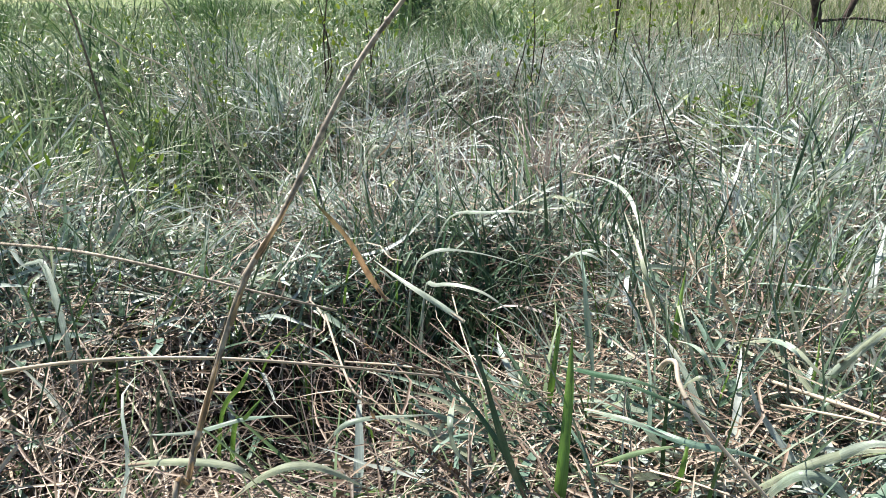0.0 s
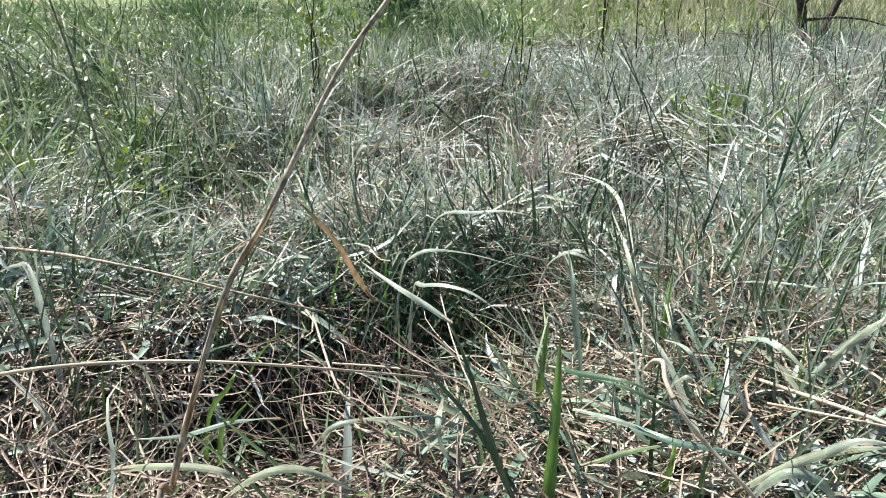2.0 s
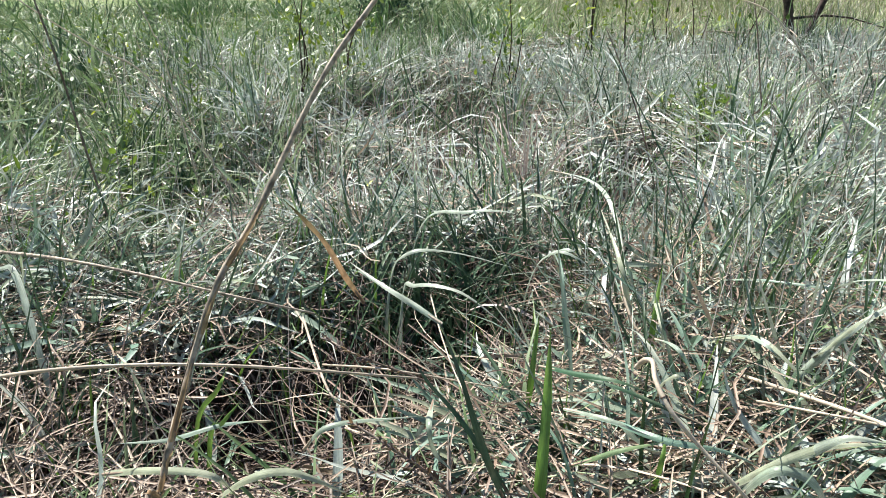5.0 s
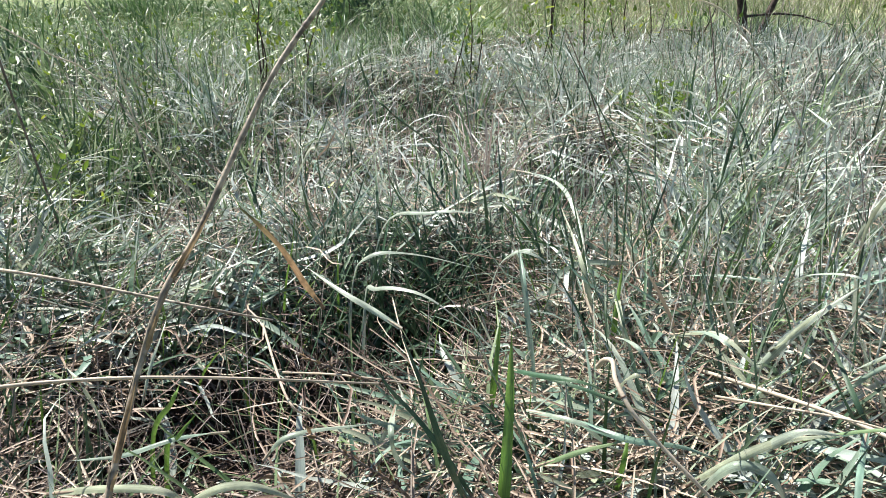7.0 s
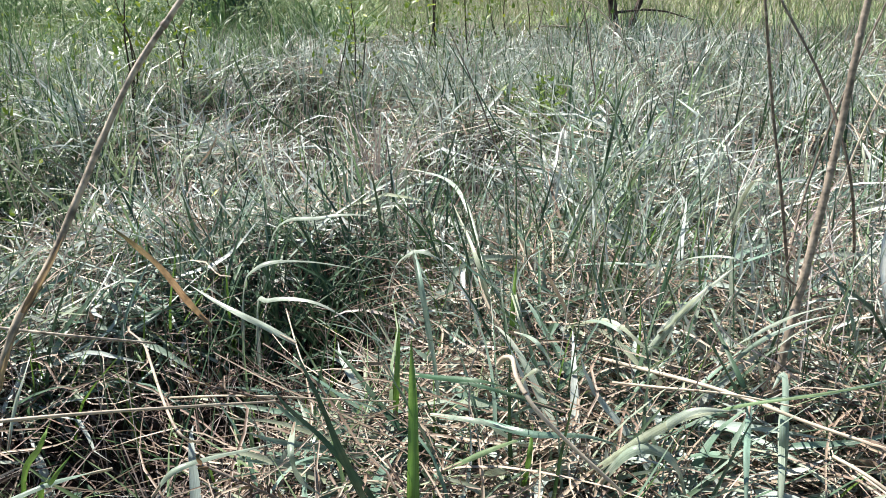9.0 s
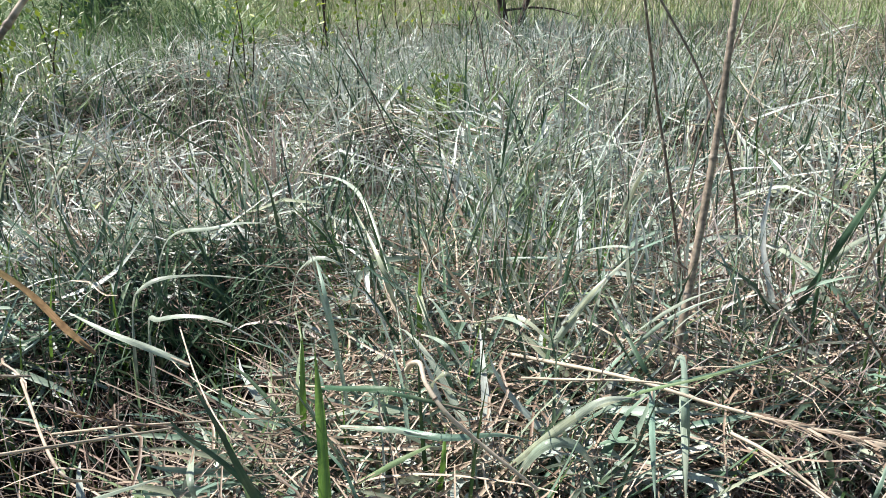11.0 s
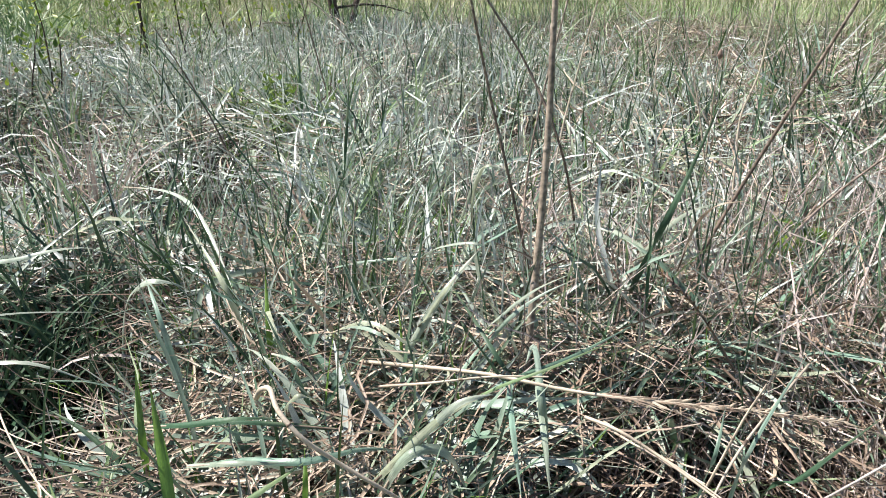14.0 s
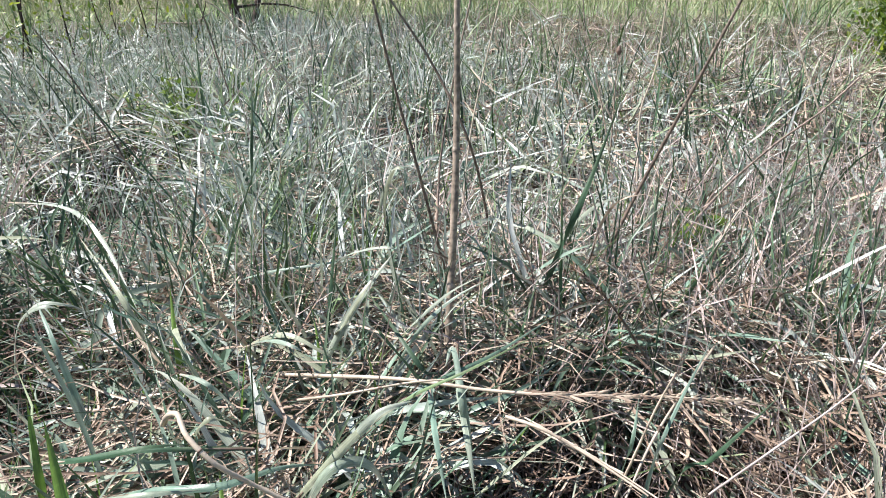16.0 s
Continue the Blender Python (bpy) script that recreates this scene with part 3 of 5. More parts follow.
low = sector(50000, 1.8, 5.0, 8, 90)
low = low[polar(low)[0] > edge(polar(low)[1]) - 0.1 + U(-0.25, 0.35, len(low))]
n_low = len(low)
gather("low_meadow", [ribbons(rooted(low), U(0, 6.283, n_low), np.abs(NORM(0.4, 0.25, n_low)), np.abs(NORM(0.7, 0.4, n_low)), U(0.04, 0.12, n_low), 0.006 * U(0.6, 1.3, n_low), 2, 0.3, U(-1, 1, n_low))],
       MAT_OLIVE, "short olive-green meadow grass beyond the tussocks", "grass")


# ---------------------------------------------------------------- single plants
def smooth_line(points, per=6):
    """A smooth line through a few points."""
    p = np.asarray(points, float)
    p = np.concatenate([[2 * p[0] - p[1]], p, [2 * p[-1] - p[-2]]])
    out = []
    for k in range(1, len(p) - 2):
        t = np.linspace(0, 1, per, endpoint=False)[:, None]
        a, b, c, d = p[k - 1:k + 3]
        out.append(0.5 * (2 * b + (c - a) * t + (2 * a - 5 * b + 4 * c - d) * t ** 2 + (3 * b - a - 3 * c + d) * t ** 3))
    return np.concatenate(out + [p[-2:-1]])


def tangents(c):
    d = np.gradient(c, axis=0)
    return d / np.linalg.norm(d, axis=1)[:, None]


def tube_data(c, radius, sides=7, rough=0.0, u=None):
    """A closed tube round a line; radius may change along it."""
    n = len(c)
    radius = np.broadcast_to(radius, n)
    d = tangents(c)
    side = np.cross(d, (0.31, -0.2, 0.93))
    side /= np.linalg.norm(side, axis=1)[:, None]
    up = np.cross(side, d)
    a = np.linspace(0, 2 * np.pi, sides, endpoint=False)
    r = radius[:, None] * (1 + rough * NORM(0, 1, (n, sides)))
    v = c[:, None] + side[:, None] * (np.cos(a) * r)[..., None] + up[:, None] * (np.sin(a) * r)[..., None]
    i, j = np.meshgrid(np.arange(n - 1), np.arange(sides), indexing="ij")
    q = np.stack([i * sides + j, i * sides + (j + 1) % sides, (i + 1) * sides + (j + 1) % sides, (i + 1) * sides + j], -1).reshape(-1, 4)
    v = np.concatenate([v.reshape(-1, 3), c[:1], c[-1:]])
    uv = np.concatenate([np.stack([np.full(n * sides, np.round((rng.random() if u is None else u) * 50) + 0.5), np.repeat(np.linspace(0, 1, n), sides)], -1), [[25.5, 0], [25.5, 1]]])
    return v, q, uv


def leaf_data(c, width, facing, fold=0.35, u=0.5, turn=0.5):
    """A leaf blade along a line, its upper side towards facing, pointed at the end."""
    n = len(c)
    d = tangents(c)
    a = np.cross(d, facing)
    a /= np.linalg.norm(a, axis=1)[:, None]
    nn = np.cross(a, d)
    s = np.linspace(0, 1, n)
    tw = (turn * (s - 0.5))[:, None]
    a, nn = a * np.cos(tw) + nn * np.sin(tw), nn * np.cos(tw) - a * np.sin(tw)
    w = (0.5 * width * (np.minimum(1, 0.6 + 1.6 * s) * (1 - s ** 3.0) + 0.03) * (1 + 0.07 * np.sin(s * U(9, 16) + U(0, 6))))[:, None]
    rim = nn * w * 0.25
    v = np.stack([c - a * w + rim * np.sin(s * 13 + 1)[:, None], c - a * w * 0.5 + nn * w * fold * 0.5, c + nn * w * fold, c + a * w * 0.5 + nn * w * fold * 0.5, c + a * w + rim * np.sin(s * 11)[:, None]], 1).reshape(-1, 3)
    i, j = np.meshgrid(np.arange(n - 1), np.arange(4), indexing="ij")
    q = np.stack([i * 5 + j, i * 5 + j + 1, (i + 1) * 5 + j + 1, (i + 1) * 5 + j], -1).reshape(-1, 4)
    return v, q, np.stack([np.round(u * 50) + np.tile([0.02, 0.26, 0.5, 0.74, 0.98], n), np.repeat(s, 5)], -1)


def made(name, data, material, parent=None, label=""):
    v, q, uv = data
    ob = link_mesh(name, v, q, material, uv, parent)
    return tagged(ob, label) if label else ob


def joined(datas):
    vs, fs, us, k = [], [], [], 0
    for v, f, u in datas:
        vs.append(v)
        fs.append(f + k)
        us.append(u)
        k += len(v)
    return np.concatenate(vs), np.concatenate(fs), np.concatenate(us)


def holder(name, label, category, group=""):
    return tagged(new(name), label, category, group)


def rooted_line(points):
    """The plant's line with its foot set into the soil."""
    x, y, z = points[0]
    if z < 0.039 * x + 0.038 * y - 0.09:
        return [(x, y, float(ground_at(x, y)) - 0.005)] + list(points[1:])
    return points


def blade(label, material, width, points, u=None):
    c = smooth_line(rooted_line(points))
    thing = holder("grass_plant", label, "grass")
    made("blade", leaf_data(c, width * 0.68, (-0.1, -0.9, 0.3) if material == MAT_LIME else (-0.3, -0.5, 0.8), 0.3, rng.random() * 0.6 if u is None else min(u - 0.1, 0.76), turn=U(-0.9, 0.9)), material, thing)
    made("sheath", tube_data(c[:4], width * np.array([0.16, 0.17, 0.15, 0.10]), 7, 0.05), MAT_STRAW, thing, "pale straw-coloured sheath")
    return thing


def stalk(label, material, width, points, head=""):
    c = smooth_line(rooted_line(points), 8)
    thing = holder("grass_stalk", label, "stalk")
    s = np.linspace(0, 1, len(c))
    made("stem", tube_data(c, 0.33 * width * (1.15 - 0.45 * s), 9, 0.05, 0.95 if material == MAT_STRAW else None), material, thing)
    for k in (len(c) // 4, len(c) // 2 + 1, int(len(c) * 0.8)):
        made("node", tube_data(c[k - 1] + (c[k] - c[k - 1]) * np.linspace(0, 0.6, 5)[:, None], 0.33 * width * (1.15 - 0.45 * s[k]) * np.array([1.0, 1.15, 1.2, 1.1, 1.0]), 8), MAT_GREYSTALK, thing)
    if head == "bud":
        e = c[-1] + np.outer(np.linspace(0, 1, 6), tangents(c)[-1] * 0.02)
        made("seed_head", tube_data(e, np.array([0.0015, 0.004, 0.0058, 0.005, 0.003, 0.001]), 8, 0.2), MAT_BROWN, thing, "small dark dry seed head")
    return thing


def leaning_stalk(label, width, points):
    """A dead culm, bare above, with ragged strips of old sheath wrapped about its lower half."""
    c = smooth_line(rooted_line(points), 8)
    thing = holder("grass_stalk", label, "stalk")
    s = np.linspace(0, 1, len(c))
    made("stem", tube_data(c, 0.42 * width * np.where(s < 0.6, 1.0, 0.95), 9, 0.1, 0.9), MAT_STALK, thing)
    d = tangents(c)
    for k in range(20):
        i = int(len(c) * U(0.12, 0.62))
        turn = U(0, 6.283)
        side = np.cross(d[i], (math.cos(turn), math.sin(turn), 0.2))
        side /= np.linalg.norm(side)
        span = slice(i, min(i + int(U(4, 9)), len(c)))
        line = c[span] + side * width * (0.42 + 0.5 * np.linspace(0, 1, span.stop - span.start)[:, None] ** 3 * U(0.2, 1.0))
        made("sheath_strip", leaf_data(line, width * U(0.4, 0.9), side, 0.5, U(0, 1), U(-0.5, 0.5)), MAT_SHEATH if k % 3 else MAT_STALK, thing, "frayed orange-brown sheath strip")
    for k in (int(len(c) * 0.64), int(len(c) * 0.85)):
        made("node", tube_data(c[k - 1] + (c[k] - c[k - 1]) * np.linspace(0, 0.6, 5)[:, None], 0.42 * width * np.array([1.0, 1.15, 1.2, 1.1, 1.0]), 8), MAT_DARKSTALK, thing)
    return thing


def straw(label, material, width, points):
    c = smooth_line(points, 8)
    thing = holder("fallen_straw", label, "straw")
    made("stem", tube_data(c, 0.4 * width * np.linspace(1.05, 0.6, len(c)), 7, 0.06, U(0.85, 1.0)), material, thing)
    k = len(c) // 2
    made("node", tube_data(c[k] + (c[k + 1] - c[k]) * np.linspace(0, 0.5, 5)[:, None], 0.36 * width * np.array([0.95, 1.15, 1.2, 1.15, 0.95]), 7), material, thing)
    return thing


def spike(label, material, width, points):
    """A fallen stalk that ends in a long dried spike of two rows of scales."""
    c = smooth_line(points, 10)
    thing = holder("seed_spike", label, "seed head")
    made("stem", tube_data(c, 0.4 * width * np.linspace(1.0, 0.35, len(c)), 8, 0.04, 0.92), material, thing)
    first = int(len(c) * 0.5)
    d = tangents(c)
    for k in range(62):
        f = first + (len(c) - 1 - first) * k / 62
        i = int(f)
        at = c[i] + (c[i + 1] - c[i]) * (f - i)
        out = np.cross(d[i], (0.2, -0.5, 0.8)) * (1 if k % 2 else -1) + NORM(0, 0.35, 3)
        size = 0.017 * U(0.7, 1.2) * (1 - 0.45 * k / 62)
        flare = U(0.0025, 0.0065)
        line = at + np.outer(np.linspace(0, 1, 5), d[i] * size) + np.outer(np.linspace(0, 1, 5) ** 0.8 * flare, out)
        made("scale", leaf_data(line, 0.0029 * U(0.7, 1.3), (0.1, -0.5, 0.8), 0.9, U(0.2, 0.9), U(-0.6, 0.6)), MAT_STRAW if k % 3 else MAT_STALK, thing)
        if k % 2:
            made("awn", tube_data(line[-1] + np.outer(np.linspace(0, 1, 4), d[i] * 0.012 + out * 0.004), np.linspace(0.0004, 0.0002, 4), 4), MAT_STRAW, thing)
    return thing


leaning_stalk("tall leaning dead tan grass stalk with a ragged orange-brown sheath", 0.0036, [(-0.134, 0.206, -0.144), (-0.112, 0.247, 0.162), (-0.109, 0.267, 0.185), (-0.105, 0.279, 0.204), (-0.096, 0.302, 0.238), (-0.085, 0.318, 0.269), (-0.068, 0.337, 0.296), (-0.034, 0.369, 0.360), (-0.006, 0.387, 0.398), (0.008, 0.395, 0.419)])
stalk("thick upright weathered grey-brown weed stalk", MAT_GREYSTALK, 0.0118, [(0.486, 0.488, -0.120), (0.521, 0.507, 0.078), (0.541, 0.518, 0.198), (0.553, 0.526, 0.280), (0.562, 0.534, 0.370), (0.569, 0.538, 0.438)])
stalk("thin reddish-brown weed stem beside the thick stalk", MAT_DARKSTALK, 0.0057, [(0.691, 0.632, -0.110), (0.663, 0.632, -0.020), (0.605, 0.633, 0.173), (0.587, 0.651, 0.274), (0.555, 0.652, 0.387), (0.547, 0.658, 0.433)])
stalk("thin dark brown leaning weed stem", MAT_DARKSTALK, 0.0057, [(0.866, 0.712, -0.102), (0.816, 0.692, 0.000), (0.727, 0.656, 0.179), (0.707, 0.707, 0.293), (0.669, 0.752, 0.384), (0.650, 0.769, 0.425)])
stalk("thin olive weed stem leaning away from the thick stalk", MAT_DARKSTALK, 0.0055, [(0.688, 0.707, -0.103), (0.736, 0.743, 0.000), (0.797, 0.791, 0.133), (0.828, 0.793, 0.252), (0.854, 0.778, 0.381), (0.861, 0.770, 0.427)])
stalk("pale thin upright straw stem", MAT_STRAW, 0.0050, [(0.837, 0.799, -0.095), (0.865, 0.810, 0.000), (0.910, 0.828, 0.157), (0.942, 0.821, 0.285), (0.960, 0.809, 0.379), (0.967, 0.800, 0.420)])
stalk("long brown dead stalk leaning over dry grass", MAT_DARKSTALK, 0.0074, [(0.802, 0.554, -0.107), (0.855, 0.521, 0.030), (0.899, 0.493, 0.143), (0.919, 0.457, 0.246), (0.929, 0.431, 0.317), (0.933, 0.405, 0.383), (0.939, 0.390, 0.425)])
stalk("pale bent straw stem standing above the grass", MAT_STRAW, 0.0056, [(1.177, 0.644, -0.088), (1.204, 0.665, 0.073), (1.221, 0.679, 0.175), (1.240, 0.667, 0.256), (1.250, 0.664, 0.372), (1.251, 0.662, 0.418)])
stalk("thin brown stem with small dark seed head", MAT_STALK, 0.0050, [(1.292, 0.776, -0.078), (1.319, 0.793, 0.113), (1.330, 0.800, 0.193), (1.338, 0.803, 0.260)], head='bud')
stalk("pale leaning straw above far grass", MAT_STRAW, 0.0057, [(1.533, 0.813, -0.067), (1.477, 0.940, 0.164), (1.447, 1.008, 0.272), (1.390, 1.094, 0.372)])
stalk("straight pale straw stem", MAT_STRAW, 0.0055, [(1.581, 1.110, -0.055), (1.595, 1.124, 0.148), (1.604, 1.134, 0.277), (1.607, 1.136, 0.374)])
stalk("thin brown weed stem with sparse twigs", MAT_STALK, 0.0047, [(1.218, 0.689, -0.084), (1.224, 0.738, 0.079), (1.228, 0.780, 0.217), (1.221, 0.810, 0.310), (1.217, 0.821, 0.391)])
stalk("long brown stem leaning across faded grass", MAT_DARKSTALK, 0.0055, [(0.953, 0.538, -0.103), (1.023, 0.449, 0.085), (1.068, 0.391, 0.173), (1.095, 0.337, 0.232), (1.111, 0.303, 0.279)])
stalk("pale straw standing above the faded grass", MAT_STRAW, 0.0060, [(1.772, 0.440, -0.070), (1.761, 0.560, 0.196), (1.758, 0.598, 0.279), (1.746, 0.646, 0.374)])
stalk("pale bowed straw with drooping tip", MAT_STRAW, 0.0063, [(0.959, 1.112, -0.081), (0.851, 1.214, 0.166), (0.806, 1.258, 0.249), (0.757, 1.295, 0.327), (0.718, 1.318, 0.372), (0.676, 1.341, 0.393)])
stalk("thin straight dark brown stem", MAT_DARKSTALK, 0.0050, [(0.587, 1.322, -0.087), (0.530, 1.377, 0.103), (0.499, 1.407, 0.204), (0.467, 1.426, 0.282), (0.442, 1.438, 0.337)])
stalk("thin dark upright weed stem", MAT_DARKSTALK, 0.0055, [(0.945, 1.607, -0.062), (0.915, 1.646, 0.149), (0.895, 1.672, 0.293), (0.875, 1.686, 0.395), (0.868, 1.690, 0.433)])
stalk("fine pale straw leaning far over green grass", MAT_STRAW, 0.0050, [(-0.263, 1.470, -0.124), (-0.461, 1.416, 0.219), (-0.552, 1.391, 0.297), (-0.625, 1.363, 0.355), (-0.683, 1.335, 0.409)])
stalk("dark thin stem among green grass", MAT_DARKSTALK, 0.0054, [(-0.474, 1.165, -0.136), (-0.531, 1.177, 0.250), (-0.542, 1.179, 0.322), (-0.554, 1.176, 0.391), (-0.556, 1.175, 0.424)])
stalk("pale straw leaning among green grass", MAT_STRAW, 0.0057, [(-0.418, 1.615, -0.118), (-0.502, 1.615, 0.231), (-0.523, 1.615, 0.318), (-0.549, 1.609, 0.389)])
stalk("olive stem in blue-grey grass", MAT_DARK, 0.0047, [(0.223, 1.569, -0.096), (0.199, 1.484, 0.050), (0.064, 1.009, 0.235), (0.033, 1.015, 0.267), (0.014, 1.021, 0.320)])
stalk("thin olive stem in blue-grey grass", MAT_DARK, 0.0040, [(0.574, 1.018, -0.100), (0.462, 1.107, 0.139), (0.424, 1.137, 0.215), (0.362, 1.171, 0.326)])
straw("long pale straw lying across dry thatch", MAT_STRAW, 0.0044, [(-0.416, 0.578, 0.060), (-0.291, 0.509, 0.112), (-0.194, 0.498, 0.121), (-0.105, 0.503, 0.112), (0.019, 0.539, 0.075)])
straw("long grey-brown straw lying over thatch", MAT_STALK, 0.0048, [(-0.563, 0.845, 0.100), (-0.377, 0.703, 0.140), (-0.270, 0.654, 0.140), (-0.158, 0.628, 0.121), (-0.083, 0.642, 0.093)])
blade("flat dead orange-brown blade, green at its tip", MAT_DEADLEAF, 0.0085, [(-0.031, 0.632, 0.108), (-0.047, 0.612, 0.146), (-0.061, 0.594, 0.185), (-0.077, 0.580, 0.214), (-0.095, 0.583, 0.233)], u=0.6)
straw("thick pale bent straw lying over the grass", MAT_STRAW, 0.0052, [(0.188, 0.454, 0.130), (0.187, 0.440, 0.144), (0.189, 0.429, 0.149), (0.186, 0.412, 0.143), (0.193, 0.395, 0.128), (0.210, 0.385, 0.108), (0.230, 0.369, 0.088), (0.249, 0.361, 0.068)])
straw("pale straw over brown thatch", MAT_STRAW, 0.0031, [(0.503, 0.391, 0.000), (0.438, 0.289, 0.056), (0.418, 0.237, 0.075)])
straw("pale straw across dark hollow", MAT_STRAW, 0.0027, [(-0.076, 0.629, 0.040), (-0.011, 0.557, 0.075), (0.055, 0.549, 0.065), (0.126, 0.551, 0.047)])
straw("thin pale fallen straw", MAT_STRAW, 0.0021, [(0.043, 0.752, 0.060), (0.045, 0.579, 0.093), (0.055, 0.493, 0.093), (0.073, 0.475, 0.075)])
straw("curved pale straw over dark hollow", MAT_STRAW, 0.0035, [(-0.113, 0.761, 0.030), (-0.060, 0.516, 0.084), (-0.042, 0.522, 0.056)])
straw("pale straw lying in thatch", MAT_STRAW, 0.0023, [(0.474, 0.367, 0.030), (0.419, 0.263, 0.075), (0.401, 0.201, 0.084)])
straw("pale straw leaning over hollow", MAT_STRAW, 0.0032, [(0.719, 0.297, 0.030), (0.474, 0.239, 0.084), (0.407, 0.228, 0.065)])
spike("long pale straw with a dried golden seed spike, fallen over", MAT_STRAW, 0.0052, [(0.359, 0.597, 0.030), (0.380, 0.438, 0.084), (0.410, 0.361, 0.093), (0.442, 0.317, 0.093), (0.505, 0.266, 0.084), (0.587, 0.211, 0.065)])
blade("fresh bright green grass blade standing upright", MAT_LIME, 0.0150, [(0.114, 0.446, -0.029), (0.118, 0.455, 0.022), (0.124, 0.475, 0.063), (0.129, 0.495, 0.094), (0.135, 0.522, 0.130)])
blade("short fresh bright green grass blade standing upright", MAT_LIME, 0.0090, [(0.132, 0.585, -0.003), (0.131, 0.570, 0.047), (0.136, 0.582, 0.077), (0.141, 0.594, 0.108)])
blade("fresh bright green grass blade standing upright", MAT_LIME, 0.0117, [(0.281, 0.648, -0.122), (0.298, 0.688, 0.000), (0.305, 0.705, 0.051), (0.323, 0.741, 0.097)])
blade("fresh bright green grass blade standing upright", MAT_LIME, 0.0072, [(-0.238, 0.648, -0.146), (-0.195, 0.572, 0.000), (-0.139, 0.474, 0.111), (-0.137, 0.500, 0.115)])
blade("fresh bright green grass blade standing upright", MAT_LIME, 0.0094, [(0.236, 0.526, -0.133), (0.225, 0.481, -0.030), (0.217, 0.451, 0.039), (0.232, 0.479, 0.051)])
blade("bright green grass blade leaning", MAT_LIME, 0.0056, [(0.328, 0.508, -0.124), (0.380, 0.561, 0.000), (0.402, 0.584, 0.044), (0.421, 0.618, 0.080)])
blade("broad grass blade with a pointed tip, dark green deepened for shade", MAT_DARK, 0.0078, [(0.084, 0.416, 0.034), (0.069, 0.411, 0.073), (0.057, 0.406, 0.113), (0.046, 0.410, 0.152), (0.032, 0.428, 0.188)])
blade("broad grass blade with a pointed tip, dark green deepened for shade", MAT_DARK, 0.0066, [(0.099, 0.460, -0.004), (0.076, 0.468, 0.036), (0.051, 0.476, 0.075), (0.027, 0.483, 0.104), (0.018, 0.488, 0.119)])
blade("dark green blade with pale edge", MAT_DARK, 0.0094, [(0.204, 0.516, -0.133), (0.152, 0.559, -0.020), (0.126, 0.579, 0.011), (0.097, 0.629, 0.045), (0.079, 0.659, 0.057)])
blade("dark green blade leaning through the grass", MAT_DARK, 0.0082, [(0.552, 0.524, -0.123), (0.479, 0.480, 0.020), (0.420, 0.444, 0.072), (0.424, 0.489, 0.099), (0.425, 0.531, 0.127)])
blade("long dark green blade leaning over dry grass", MAT_DARK, 0.0111, [(0.775, 0.592, -0.111), (0.732, 0.541, 0.000), (0.659, 0.454, 0.141), (0.689, 0.444, 0.210), (0.714, 0.432, 0.289)])
blade("short dark green grass blade", MAT_DARK, 0.0059, [(0.260, 0.472, 0.060), (0.191, 0.497, 0.084), (0.138, 0.550, 0.075)])
blade("dark green upright grass blade", MAT_DARK, 0.0066, [(0.367, 0.567, -0.121), (0.421, 0.605, 0.000), (0.464, 0.636, 0.099), (0.488, 0.649, 0.167)])
blade("dark green upright grass blade", MAT_DARK, 0.0099, [(0.650, 1.159, -0.095), (0.617, 1.068, 0.066), (0.594, 1.006, 0.171), (0.610, 1.014, 0.261)])
blade("tall blue-green grass blade", MAT_DARK, 0.0082, [(-0.135, 1.262, -0.120), (-0.078, 1.134, 0.114), (-0.049, 1.070, 0.189), (-0.027, 1.081, 0.244)])
blade("broad pale blue-green grass blade, arched over", MAT_BLUE, 0.0100, [(0.271, 0.455, 0.000), (0.274, 0.397, 0.075), (0.315, 0.395, 0.093), (0.398, 0.417, 0.075)], u=0.8)
blade("broad pale blue-green grass blade, arched over", MAT_BLUE, 0.0118, [(0.274, 0.439, 0.000), (0.270, 0.391, 0.075), (0.294, 0.387, 0.075), (0.311, 0.382, 0.056), (0.331, 0.390, 0.010)], u=0.75)
blade("upright pale blue-green blade bent at its top", MAT_BLUE, 0.0097, [(0.412, 0.377, 0.000), (0.401, 0.378, 0.080), (0.434, 0.420, 0.098), (0.424, 0.420, 0.085)], u=0.7)
blade("broad pale yellowish blade leaning over", MAT_BLUE, 0.0126, [(0.371, 0.658, -0.122), (0.409, 0.591, 0.020), (0.428, 0.559, 0.088), (0.456, 0.553, 0.119), (0.480, 0.546, 0.144)], u=0.85)
blade("narrow pale green grass blade", MAT_BLUE, 0.0066, [(0.463, 0.614, -0.122), (0.457, 0.529, 0.020), (0.455, 0.482, 0.089), (0.487, 0.467, 0.115), (0.514, 0.447, 0.132)], u=0.7)
blade("long narrow green grass blade", MAT_BLUE, 0.0055, [(0.332, 0.457, 0.020), (0.378, 0.409, 0.084), (0.473, 0.403, 0.084), (0.616, 0.418, 0.075)], u=0.45)
blade("broad pale blue-green grass blade, arched over", MAT_BLUE, 0.0098, [(-0.024, 1.002, -0.125), (-0.007, 0.929, 0.000), (0.016, 0.829, 0.084), (0.075, 0.833, 0.084), (0.162, 0.841, 0.056)], u=0.85)
blade("broad pale blue-green grass blade, arched over", MAT_BLUE, 0.0097, [(-0.002, 0.944, -0.127), (0.010, 0.869, 0.000), (0.025, 0.770, 0.065), (0.076, 0.725, 0.075), (0.129, 0.710, 0.037)], u=0.9)
blade("broad pale blue-green grass blade, arched over", MAT_BLUE, 0.0085, [(0.193, 0.998, -0.117), (0.202, 0.928, 0.000), (0.213, 0.845, 0.075), (0.242, 0.823, 0.075), (0.270, 0.836, 0.047)], u=0.9)
